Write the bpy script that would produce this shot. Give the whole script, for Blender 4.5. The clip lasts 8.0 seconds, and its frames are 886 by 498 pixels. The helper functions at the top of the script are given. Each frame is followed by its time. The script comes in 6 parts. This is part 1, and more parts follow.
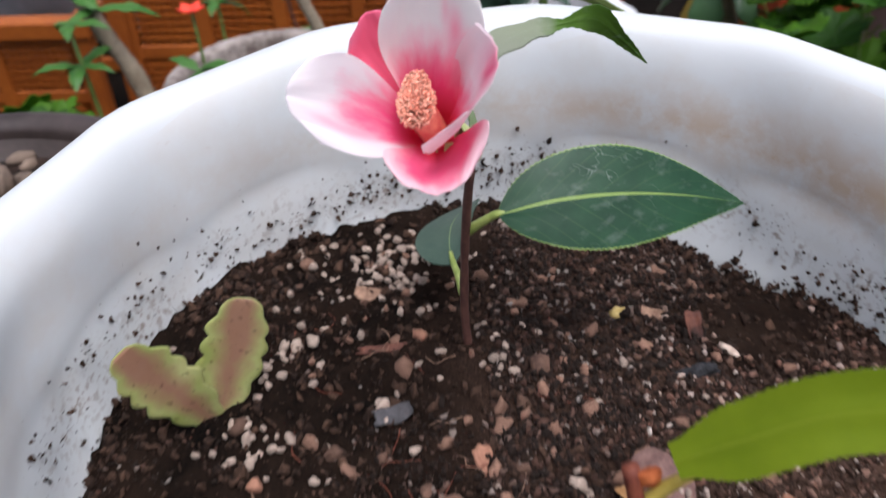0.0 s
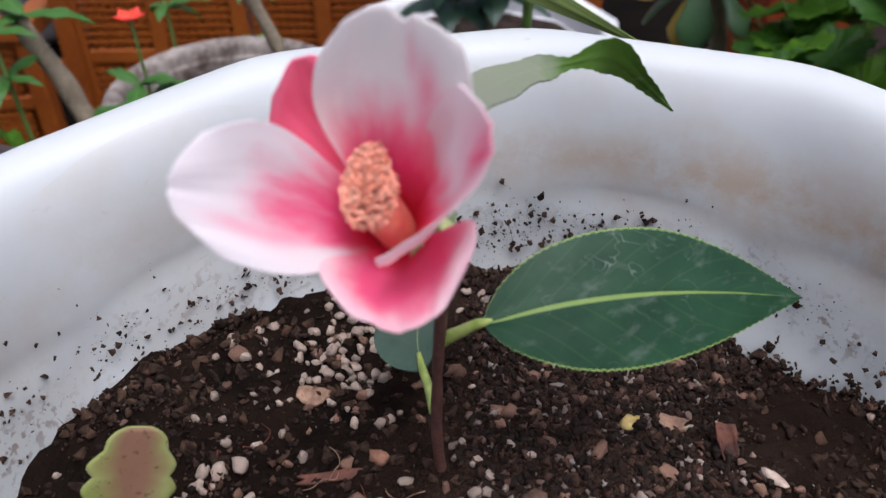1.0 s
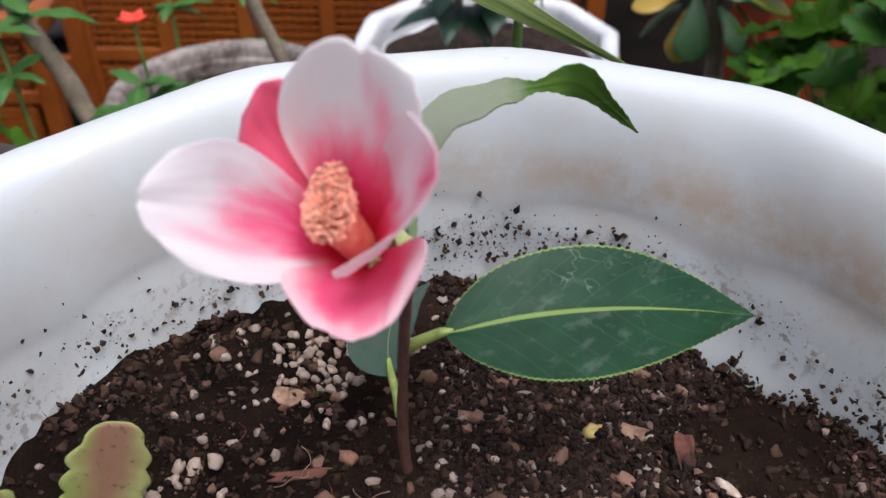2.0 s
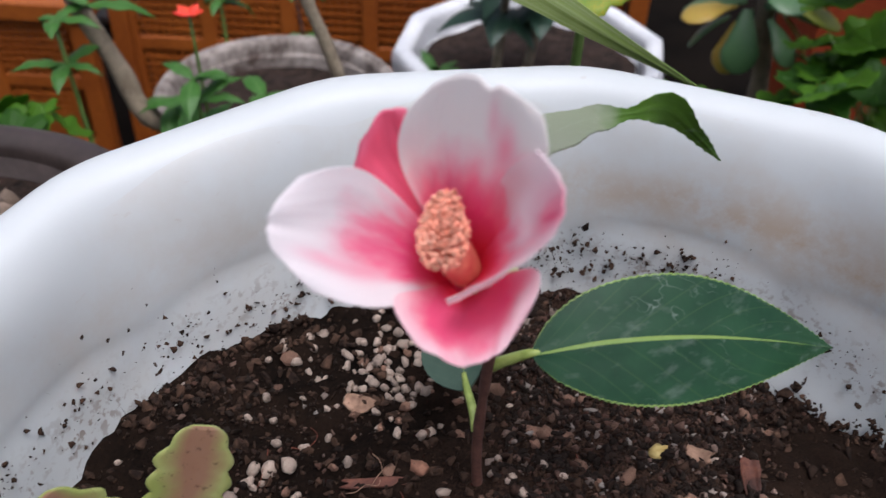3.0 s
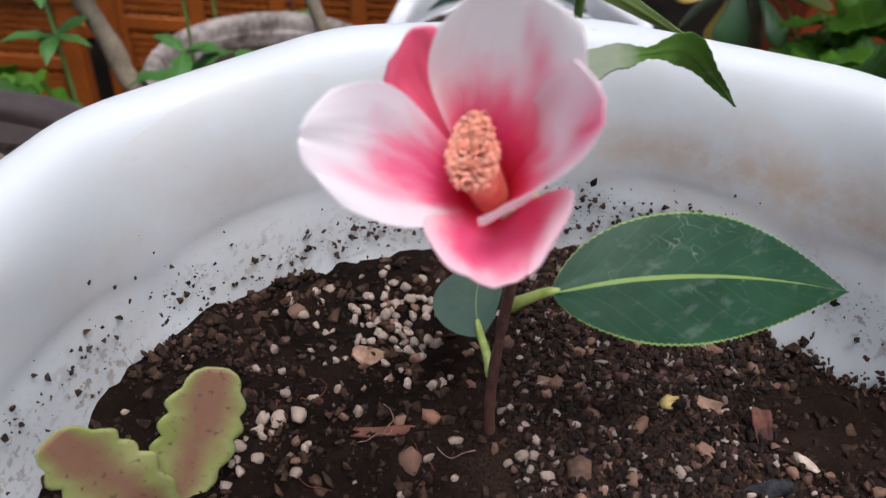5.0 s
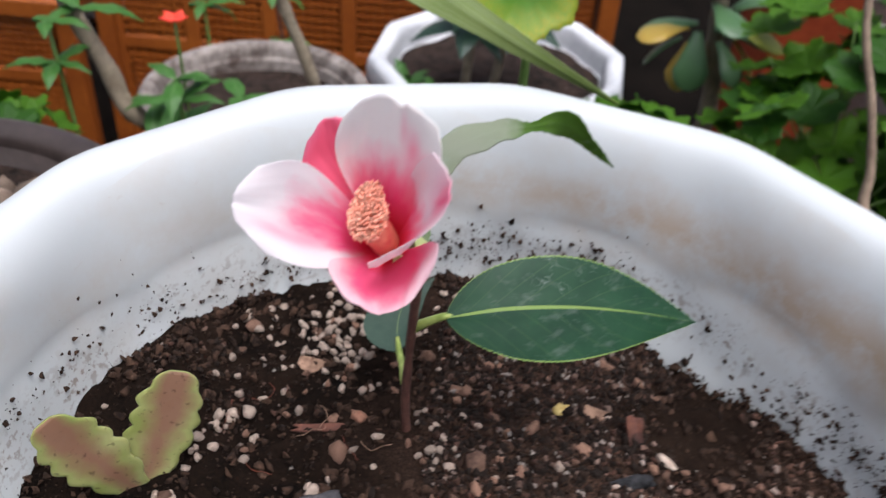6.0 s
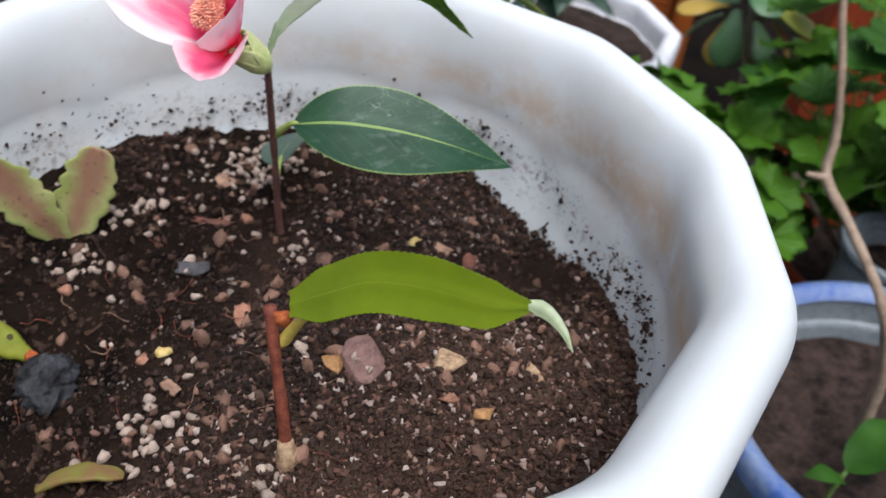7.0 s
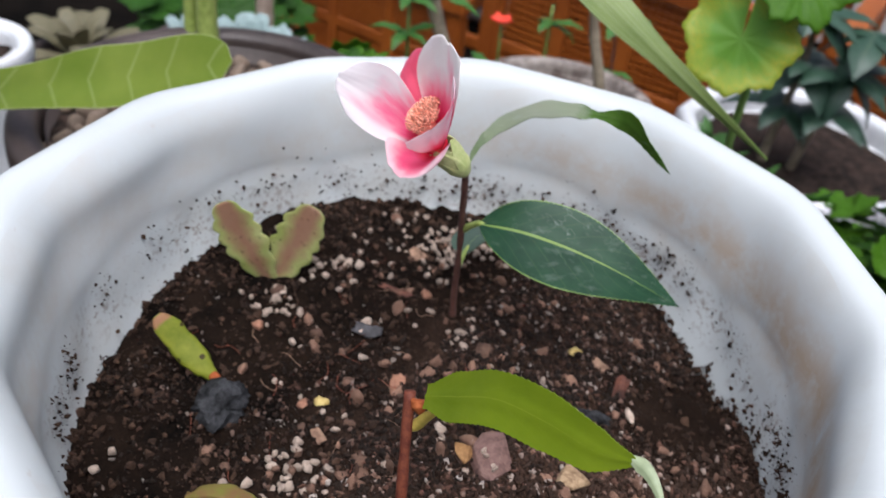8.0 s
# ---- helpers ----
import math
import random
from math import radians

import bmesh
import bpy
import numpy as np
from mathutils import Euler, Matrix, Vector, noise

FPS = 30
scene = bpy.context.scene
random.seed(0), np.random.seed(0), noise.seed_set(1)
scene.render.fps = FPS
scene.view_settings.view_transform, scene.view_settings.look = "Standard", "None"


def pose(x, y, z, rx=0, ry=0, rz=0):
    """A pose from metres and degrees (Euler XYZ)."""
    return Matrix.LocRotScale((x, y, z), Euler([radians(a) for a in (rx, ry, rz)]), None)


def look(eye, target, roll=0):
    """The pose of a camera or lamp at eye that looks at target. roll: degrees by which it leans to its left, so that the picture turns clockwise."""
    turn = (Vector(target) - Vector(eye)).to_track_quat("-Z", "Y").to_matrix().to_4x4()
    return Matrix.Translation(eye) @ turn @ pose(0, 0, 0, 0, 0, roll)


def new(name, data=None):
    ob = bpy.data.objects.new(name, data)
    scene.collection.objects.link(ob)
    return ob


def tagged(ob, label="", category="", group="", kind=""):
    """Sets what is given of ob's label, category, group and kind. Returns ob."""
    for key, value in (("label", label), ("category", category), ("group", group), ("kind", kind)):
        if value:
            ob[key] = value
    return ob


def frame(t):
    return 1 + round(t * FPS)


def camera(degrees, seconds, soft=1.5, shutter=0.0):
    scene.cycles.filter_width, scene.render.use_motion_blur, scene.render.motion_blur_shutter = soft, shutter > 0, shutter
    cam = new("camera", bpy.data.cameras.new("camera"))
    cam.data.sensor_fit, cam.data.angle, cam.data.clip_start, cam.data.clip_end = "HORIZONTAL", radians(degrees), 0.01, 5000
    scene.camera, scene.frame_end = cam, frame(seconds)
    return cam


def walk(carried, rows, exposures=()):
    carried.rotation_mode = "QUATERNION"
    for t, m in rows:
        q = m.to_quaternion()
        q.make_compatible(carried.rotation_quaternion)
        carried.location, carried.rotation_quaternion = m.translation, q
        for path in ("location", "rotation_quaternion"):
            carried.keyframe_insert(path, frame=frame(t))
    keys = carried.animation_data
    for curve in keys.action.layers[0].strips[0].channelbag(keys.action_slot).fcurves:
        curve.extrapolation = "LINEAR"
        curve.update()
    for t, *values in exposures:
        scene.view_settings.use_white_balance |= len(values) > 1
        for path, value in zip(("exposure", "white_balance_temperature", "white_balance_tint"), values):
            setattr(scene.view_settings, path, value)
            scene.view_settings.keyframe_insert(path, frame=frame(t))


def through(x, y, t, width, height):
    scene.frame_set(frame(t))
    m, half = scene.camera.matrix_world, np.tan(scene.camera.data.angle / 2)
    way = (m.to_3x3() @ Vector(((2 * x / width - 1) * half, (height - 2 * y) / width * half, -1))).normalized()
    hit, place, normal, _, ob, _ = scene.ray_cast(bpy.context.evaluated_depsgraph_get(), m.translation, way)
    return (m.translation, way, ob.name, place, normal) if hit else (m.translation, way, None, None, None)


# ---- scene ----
cam = camera(53.0, 8.0, soft=1.4, shutter=0.3)
PATH = [
    (0, (0.05, 0.034, 0.553), (-0.054, 1.602, -0.683), -2.8),
    (0.2, (0.045, 0.066, 0.545), (-0.025, 1.645, -0.68), -2.1),
    (0.5, (0.043, 0.093, 0.538), (0.027, 1.669, -0.693), -1.0),
    (0.7, (0.0461, 0.1035, 0.5284), (0.0253, 1.6733, -0.7107), -0.96),
    (1, (0.047, 0.11, 0.529), (0.013, 1.681, -0.708), -1.0),
    (1.2, (0.046, 0.113, 0.533), (0.015, 1.68, -0.71), -0.7),
    (2.3, (0.059, 0.101, 0.541), (-0.001, 1.677, -0.688), 1.0),
    (2.5, (0.053, 0.109, 0.551), (-0.027, 1.682, -0.681), 1.3),
    (2.8, (0.0442, 0.1061, 0.5472), (-0.0539, 1.6742, -0.6904), 1.14),
    (3, (0.039, 0.103, 0.545), (-0.05, 1.669, -0.697), 1.6),
    (3.3, (0.0239, 0.1124, 0.5327), (-0.077, 1.6767, -0.7094), 1.92),
    (3.5, (0.013, 0.123, 0.528), (-0.097, 1.683, -0.718), 1.8),
    (3.7, (0.0105, 0.1276, 0.531), (-0.0881, 1.6856, -0.7191), 1.25),
    (4, (0.018, 0.125, 0.527), (-0.078, 1.685, -0.721), 1.5),
    (4.2, (0.0254, 0.1187, 0.5237), (-0.0373, 1.6782, -0.7269), 2.23),
    (4.5, (0.032, 0.108, 0.529), (-0.008, 1.661, -0.73), 2.8),
    (4.7, (0.03, 0.101, 0.531), (-0.018, 1.658, -0.724), 2.7),
    (5.8, (0.046, 0.076, 0.555), (0.003, 1.634, -0.698), 2.9),
    (6, (0.056, 0.057, 0.574), (0.014, 1.633, -0.657), 4.3),
    (6.2, (0.075, 0.036, 0.594), (0.039, 1.618, -0.629), 7.5),
    (6.5, (0.123, -0.007, 0.585), (0.055, 1.564, -0.651), 10.0),
    (6.7, (0.1415, -0.0122, 0.584), (0.0114, 1.5394, -0.6712), 9.3),
    (7, (0.172, -0.019, 0.575), (-0.118, 1.505, -0.687), 6.5),
    (7.2, (0.1745, -0.0173, 0.5806), (-0.1891, 1.4769, -0.6982), 7.82),
    (7.5, (0.178, -0.016, 0.592), (-0.374, 1.44, -0.663), 7.8),
    (7.7, (0.1824, -0.0145, 0.5989), (-0.4735, 1.4069, -0.6459), 7.66),
    (8, (0.191, -0.016, 0.606), (-0.581, 1.378, -0.602), 7.8),
]
walk(cam, [(t, look(eye, target, roll)) for t, eye, target, roll in PATH], exposures=[(0.0, 0.03, 5600, 12), (1.0, -0.2, 5550, 13), (2.5, -0.1, 5650, 10), (3.2, -0.3, 5550, 12), (4.0, -0.3, 5500, 13), (4.5, -0.26, 5550, 12), (5.8, 0.0, 5650, 10), (6.5, 0.0, 5600, 9), (7.0, 0.06, 5550, 8), (7.5, 0.08, 5550, 9), (8.0, -0.05, 5550, 8)])
cam.data.dof.use_dof = True
cam.data.dof.focus_distance = 0.285
cam.data.dof.aperture_fstop = 16.0

# ---- sky, sun ----
world = bpy.data.worlds.new("world")
scene.world = world
world.use_nodes = True
wn = world.node_tree.nodes
sky = wn.new("ShaderNodeTexSky")
sky.sky_type, sky.sun_disc = "NISHITA", False
SUN_UP, SUN_TURN = radians(72), radians(142)
sky.sun_elevation, sky.sun_rotation = SUN_UP, SUN_TURN
sky.air_density, sky.dust_density, sky.ozone_density = 0.35, 10.0, 0.3
wn["Background"].inputs["Strength"].default_value = 0.21
world.node_tree.links.new(sky.outputs[0], wn["Background"].inputs["Color"])
sun = new("sun", bpy.data.lights.new("sun", "SUN"))
sun.data.energy, sun.data.angle, sun.data.color = 0.5, radians(60), (1.0, 0.98, 0.95)
sun_from = Vector((math.sin(SUN_TURN) * math.cos(SUN_UP), math.cos(SUN_TURN) * math.cos(SUN_UP), math.sin(SUN_UP)))
sun.matrix_world = look(sun_from * 3, (0, 0, 0))

# ---- materials ----


def nodes_of(name):
    m = bpy.data.materials.new(name)
    m.use_nodes = True
    nt = m.node_tree
    return m, nt, nt.nodes["Principled BSDF"]


def ramp(nt, fac, stops):
    r = nt.nodes.new("ShaderNodeValToRGB")
    while len(r.color_ramp.elements) < len(stops):
        r.color_ramp.elements.new(0.5)
    for e, (p, c) in zip(r.color_ramp.elements, stops):
        e.position, e.color = p, (*c, 1) if len(c) == 3 else c
    nt.links.new(fac, r.inputs[0])
    return r.outputs[0]


def tex_noise(nt, scale, detail=4.0, coord="Object", rough=0.55, stretch=None, w=None):
    tc = nt.nodes.new("ShaderNodeTexCoord")
    out = tc.outputs[coord]
    if stretch:
        mp = nt.nodes.new("ShaderNodeMapping")
        mp.inputs["Scale"].default_value = stretch
        nt.links.new(out, mp.inputs[0])
        out = mp.outputs[0]
    n = nt.nodes.new("ShaderNodeTexNoise")
    n.inputs["Scale"].default_value, n.inputs["Detail"].default_value, n.inputs["Roughness"].default_value = scale, detail, rough
    nt.links.new(out, n.inputs["Vector"])
    return n.outputs["Fac"]


def mix(nt, fac, a, b, mode="MIX"):
    m = nt.nodes.new("ShaderNodeMix")
    m.data_type, m.blend_type = "RGBA", mode
    for s, v in ((0, fac), (6, a), (7, b)):
        if isinstance(v, (int, float)):
            m.inputs[s].default_value = v
        elif isinstance(v, tuple):
            m.inputs[s].default_value = (*v, 1)
        else:
            nt.links.new(v, m.inputs[s])
    return m.outputs[2]


def calc(nt, op, a, b=0.0, clamp=False):
    m = nt.nodes.new("ShaderNodeMath")
    m.operation, m.use_clamp = op, clamp
    for i, v in enumerate((a, b)):
        if isinstance(v, (int, float)):
            m.inputs[i].default_value = v
        else:
            nt.links.new(v, m.inputs[i])
    return m.outputs[0]


def bump(nt, bsdf, height, strength=0.3, distance=0.001):
    b = nt.nodes.new("ShaderNodeBump")
    b.inputs["Strength"].default_value, b.inputs["Distance"].default_value = strength, distance
    nt.links.new(height, b.inputs["Height"])
    nt.links.new(b.outputs[0], bsdf.inputs["Normal"])


def surface(name, c1, c2, scale=60, rough=0.6, fine=400, relief=0.3, depth=0.0006, metal=0.0, islands=0.0, objects=0.0, spec=0.5):
    """Two colours mixed by noise at a large and a fine scale, with relief."""
    m, nt, p = nodes_of(name)
    big = tex_noise(nt, scale)
    small = tex_noise(nt, fine, 3)
    fac = calc(nt, "ADD", calc(nt, "MULTIPLY", big, 0.65), calc(nt, "MULTIPLY", small, 0.35))
    col = ramp(nt, fac, [(0.36, c1), (0.64, c2)])
    for amount, node, out in ((islands, "ShaderNodeNewGeometry", "Random Per Island"), (objects, "ShaderNodeObjectInfo", "Random")):
        if amount:
            g = nt.nodes.new(node)
            val = calc(nt, "ADD", calc(nt, "MULTIPLY", g.outputs[out], 2 * amount), 1 - amount)
            hsv = nt.nodes.new("ShaderNodeHueSaturation")
            nt.links.new(col, hsv.inputs["Color"])
            nt.links.new(val, hsv.inputs["Value"])
            col = hsv.outputs[0]
    nt.links.new(col, p.inputs["Base Color"])
    p.inputs["Roughness"].default_value, p.inputs["Metallic"].default_value = rough, metal
    p.inputs["Specular IOR Level"].default_value = spec
    bump(nt, p, fac, relief, depth)
    return m


def thin(nt, p, colour, amount):
    """Light through a thin leaf or petal."""
    tr = nt.nodes.new("ShaderNodeBsdfTranslucent")
    ms = nt.nodes.new("ShaderNodeMixShader")
    ms.inputs[0].default_value = amount
    nt.links.new(colour, tr.inputs["Color"])
    nt.links.new(p.outputs[0], ms.inputs[1])
    nt.links.new(tr.outputs[0], ms.inputs[2])
    nt.links.new(ms.outputs[0], nt.nodes["Material Output"].inputs["Surface"])


def uv_axes(nt):
    tc = nt.nodes.new("ShaderNodeTexCoord")
    sp = nt.nodes.new("ShaderNodeSeparateXYZ")
    nt.links.new(tc.outputs["UV"], sp.inputs[0])
    return sp.outputs[0], sp.outputs[1]


def leaf_material(name, c1, c2, vein, rough=0.35, through=0.25, veins=9.0, rib=0.022, dust=0.0, spots=0.0, scale=90, faint=0.3, wax=0.0, margin=0.0, slant=0.55, painted_sheen=0.0, spec=0.5, tip=None):
    """A leaf: midrib and side veins by its own length and width, mottling, and light through it."""
    m, nt, p = nodes_of(name)
    u, v = uv_axes(nt)
    side = calc(nt, "ABSOLUTE", calc(nt, "SUBTRACT", v, 0.5))
    mott = tex_noise(nt, scale, 4)
    col = ramp(nt, mott, [(0.3, c1), (0.7, c2)])
    wave = calc(nt, "FRACT", calc(nt, "SUBTRACT", calc(nt, "MULTIPLY", u, veins), calc(nt, "MULTIPLY", side, veins * slant)))
    line = calc(nt, "LESS_THAN", calc(nt, "ABSOLUTE", calc(nt, "SUBTRACT", wave, 0.5)), 0.035)
    col = mix(nt, calc(nt, "MULTIPLY", line, faint), col, vein)
    width = calc(nt, "MULTIPLY", calc(nt, "SUBTRACT", 1.15, u), rib)
    ribfac = calc(nt, "LESS_THAN", side, width)
    col = mix(nt, ribfac, col, vein)
    if margin:
        col = mix(nt, calc(nt, "GREATER_THAN", side, 0.5 - margin), col, vein)
    # sky sheen painted into the colour, pale from the foot past the middle
    if painted_sheen:
        pale = ramp(nt, calc(nt, "ADD", u, calc(nt, "MULTIPLY", mott, 0.12)), [(0.12, (0.4, 0.4, 0.4)), (0.45, (1, 1, 1)), (0.62, (0.8, 0.8, 0.8)), (0.7, (0, 0, 0))])
        col = mix(nt, calc(nt, "MULTIPLY", pale, painted_sheen), col, (0.33, 0.345, 0.27))
    if dust:
        d = ramp(nt, tex_noise(nt, 140, 5, stretch=(1, 1, 2.5)), [(0.56 if dust < 0.6 else 0.4, (0, 0, 0)), (0.72 if dust < 0.6 else 0.62, (1, 1, 1))])
        col = mix(nt, calc(nt, "MULTIPLY", d, dust), col, (0.45, 0.5, 0.45))
    if dust:
        hair = calc(nt, "LESS_THAN", calc(nt, "ABSOLUTE", calc(nt, "SUBTRACT", tex_noise(nt, 75, 2, stretch=(1, 2.2, 1)), 0.5)), 0.004)
        where = ramp(nt, tex_noise(nt, 55, 3), [(0.52, (0, 0, 0)), (0.62, (1, 1, 1))])
        col = mix(nt, calc(nt, "MULTIPLY", calc(nt, "MULTIPLY", hair, where), 0.2), col, (0.42, 0.48, 0.42))
    if spots:
        vo = nt.nodes.new("ShaderNodeTexVoronoi")
        vo.inputs["Scale"].default_value = 130
        tc = nt.nodes.new("ShaderNodeTexCoord")
        nt.links.new(tc.outputs["Object"], vo.inputs["Vector"])
        s = calc(nt, "LESS_THAN", vo.outputs["Distance"], spots)
        col = mix(nt, s, col, (0.05, 0.04, 0.01))
    if tip:
        col = mix(nt, ramp(nt, calc(nt, "ADD", u, calc(nt, "MULTIPLY", mott, 0.15)), [(0.97, (0, 0, 0)), (1.0, (0.8, 0.8, 0.8))]), col, tip)
    nt.links.new(col, p.inputs["Base Color"])
    p.inputs["Roughness"].default_value, p.inputs["Specular IOR Level"].default_value = rough, spec
    p.inputs["Coat Weight"].default_value, p.inputs["Coat Roughness"].default_value = wax, 0.3
    thin(nt, p, col, through)
    h = calc(nt, "SUBTRACT", mott, calc(nt, "MULTIPLY", line, 0.5))
    bump(nt, p, h, 0.25, 0.0006)
    return m


def petal_material(name, inner, outer, fade, spread, edges=(0.0, 0.0), streak=0.5, seed=0.0, blots=()):
    """Rose colour from the petal's throat outwards to a paler tip and margins, with soft blots of rose (along, across, their sizes, strength)."""
    m, nt, p = nodes_of(name)
    u, v = uv_axes(nt)
    n = tex_noise(nt, 1.6, 4, "UV", stretch=(2.0, 3.4, 1))
    n.node.inputs["Vector"].links[0].from_node.inputs["Location"].default_value = (seed, seed * 1.7, 0)
    wisp = calc(nt, "SUBTRACT", n, 0.5)
    off = calc(nt, "MULTIPLY", calc(nt, "SUBTRACT", v, 0.5), 2)
    reach = calc(nt, "ADD", u, calc(nt, "MULTIPLY", wisp, streak * 1.6))
    for sign, edge in zip((-1, 1), edges):
        side = calc(nt, "MAXIMUM", calc(nt, "MULTIPLY", off, sign), 0.0)
        reach = calc(nt, "ADD", reach, calc(nt, "MULTIPLY", calc(nt, "POWER", side, 2.6), edge))
    fac = calc(nt, "DIVIDE", calc(nt, "SUBTRACT", reach, fade - spread), 2 * spread, True)
    col = ramp(nt, fac, [(0.0, inner), (0.35, tuple(0.72 * a + 0.28 * b for a, b in zip(inner, outer))), (0.7, tuple(0.2 * a + 0.8 * b for a, b in zip(inner, outer))), (1.0, outer)])
    for u0, v0, su, sv, much in blots:
        far = 0.0
        for axis, mid, size in ((u, u0, su), (v, v0, sv)):
            d = calc(nt, "DIVIDE", calc(nt, "SUBTRACT", calc(nt, "ADD", axis, calc(nt, "MULTIPLY", wisp, 0.5 * size)), mid), size)
            far = calc(nt, "ADD", far, calc(nt, "MULTIPLY", d, d))
        spot = calc(nt, "MULTIPLY", calc(nt, "POWER", 2.718, calc(nt, "MULTIPLY", far, -1.0)), much)
        spot = calc(nt, "MULTIPLY", spot, calc(nt, "ADD", calc(nt, "MULTIPLY", wisp, 2.2), 1.0), True)
        col = mix(nt, spot, col, tuple(0.85 * a + 0.15 * b for a, b in zip(inner, outer)))
    col = mix(nt, ramp(nt, u, [(0.13, (1, 1, 1)), (0.34, (0, 0, 0))]), col, (0.8, 0.03, 0.08))
    nt.links.new(col, p.inputs["Base Color"])
    p.inputs["Roughness"].default_value = 0.55
    p.inputs["Specular IOR Level"].default_value = 0.3
    fine = tex_noise(nt, 1, 3, "UV", stretch=(5, 46, 1))
    bump(nt, p, fine, 0.16, 0.0005)
    thin(nt, p, col, 0.55)
    return m


def pot_material():
    """White plastic, with scuffs, a brown tide line under the inner lip and mud splashed above the soil."""
    m, nt, p = nodes_of("white plastic")
    tc = nt.nodes.new("ShaderNodeTexCoord")
    sp = nt.nodes.new("ShaderNodeSeparateXYZ")
    nt.links.new(tc.outputs["Object"], sp.inputs[0])
    x, y, z = calc(nt, "SUBTRACT", sp.outputs[0], 0.06), calc(nt, "SUBTRACT", sp.outputs[1], 0.22), sp.outputs[2]
    r2 = calc(nt, "ADD", calc(nt, "MULTIPLY", x, x), calc(nt, "MULTIPLY", y, y))
    inside = calc(nt, "LESS_THAN", r2, 0.1605 ** 2)
    cloud = tex_noise(nt, 22, 5, rough=0.65)
    grain = tex_noise(nt, 90, 6, rough=0.72)
    patch = tex_noise(nt, 30, 5, rough=0.7)
    off = calc(nt, "ABSOLUTE", calc(nt, "SUBTRACT", calc(nt, "ADD", z, calc(nt, "MULTIPLY", cloud, -0.03)), 0.3475))
    band = calc(nt, "SUBTRACT", 1.0, calc(nt, "DIVIDE", off, 0.019), True)
    east = calc(nt, "MULTIPLY_ADD", x, 2.6)
    east.node.inputs[2].default_value = 0.55
    blot = ramp(nt, calc(nt, "ADD", calc(nt, "MULTIPLY", grain, 0.45), calc(nt, "MULTIPLY", patch, 0.55)), [(0.38, (0, 0, 0)), (0.54, (1, 1, 1))])
    amount = calc(nt, "MULTIPLY", calc(nt, "MULTIPLY", calc(nt, "MULTIPLY", band, blot), inside), east, True)
    base = ramp(nt, tex_noise(nt, 9, 4), [(0.3, (0.5, 0.53, 0.52)), (0.7, (0.565, 0.597, 0.585))])
    film = ramp(nt, tex_noise(nt, 26, 6, rough=0.65), [(0.46, (0, 0, 0)), (0.7, (1, 1, 1))])
    base = mix(nt, calc(nt, "MULTIPLY", calc(nt, "MULTIPLY", film, inside), 0.3), base, (0.47, 0.42, 0.34))
    col = mix(nt, calc(nt, "MULTIPLY", amount, 0.85), base, (0.42, 0.29, 0.16))
    splash = calc(nt, "SUBTRACT", 1.0, calc(nt, "DIVIDE", calc(nt, "ABSOLUTE", calc(nt, "SUBTRACT", z, 0.33)), 0.017), True)
    speck = ramp(nt, tex_noise(nt, 330, 4, rough=0.6), [(0.53, (0, 0, 0)), (0.6, (1, 1, 1))])
    smear = ramp(nt, tex_noise(nt, 38, 4), [(0.44, (0.1, 0.1, 0.1)), (0.6, (1, 1, 1))])
    mud = calc(nt, "MULTIPLY", calc(nt, "MULTIPLY", calc(nt, "MULTIPLY", speck, smear), splash), inside)
    col = mix(nt, calc(nt, "MULTIPLY", mud, 0.7), col, (0.16, 0.1, 0.062))
    scuff = ramp(nt, tex_noise(nt, 120, 3, stretch=(1, 1, 3)), [(0.7, (0, 0, 0)), (0.76, (1, 1, 1))])
    col = mix(nt, calc(nt, "MULTIPLY", scuff, 0.35), col, (0.45, 0.4, 0.35))
    nt.links.new(col, p.inputs["Base Color"])
    nt.links.new(ramp(nt, cloud, [(0.3, (0.38, 0.38, 0.38)), (0.7, (0.55, 0.55, 0.55))]), p.inputs["Roughness"])
    p.inputs["Specular IOR Level"].default_value = 0.4
    p.inputs["Subsurface Weight"].default_value = 0.0
    bump(nt, p, calc(nt, "ADD", cloud, calc(nt, "MULTIPLY", grain, 0.15)), 0.1, 0.002)
    return m


M_POT = pot_material()
def soil_material():
    """Peat, near black on one side and sandier on the other."""
    m = surface("potting soil", (0.002, 0.0015, 0.0011), (0.014, 0.0085, 0.0055), 45, 0.95, 700, 0.9, 0.002, spec=0.06)
    nt = m.node_tree
    p = nt.nodes["Principled BSDF"]
    tc = nt.nodes.new("ShaderNodeTexCoord")
    sp = nt.nodes.new("ShaderNodeSeparateXYZ")
    nt.links.new(tc.outputs["Object"], sp.inputs[0])
    side = calc(nt, "ADD", sp.outputs[0], calc(nt, "MULTIPLY", tex_noise(nt, 28, 4), 0.12))
    old = p.inputs["Base Color"].links[0].from_socket
    sand = ramp(nt, tex_noise(nt, 1300, 3), [(0.35, (0.006, 0.004, 0.003)), (0.65, (0.085, 0.05, 0.034))])
    dx, dy = calc(nt, "SUBTRACT", sp.outputs[0], 0.155), calc(nt, "SUBTRACT", sp.outputs[1], 0.29)
    far = calc(nt, "ADD", calc(nt, "MULTIPLY", dx, dx), calc(nt, "MULTIPLY", dy, dy))
    dry = ramp(nt, calc(nt, "DIVIDE", far, 0.0025, True), [(0.35, (0.1, 0.1, 0.1)), (0.9, (1, 1, 1))])
    much = calc(nt, "MULTIPLY", ramp(nt, side, [(0.08, (0, 0, 0)), (0.17, (0.8, 0.8, 0.8))]), dry)
    nt.links.new(mix(nt, much, old, sand), p.inputs["Base Color"])
    return m


M_SOIL = soil_material()


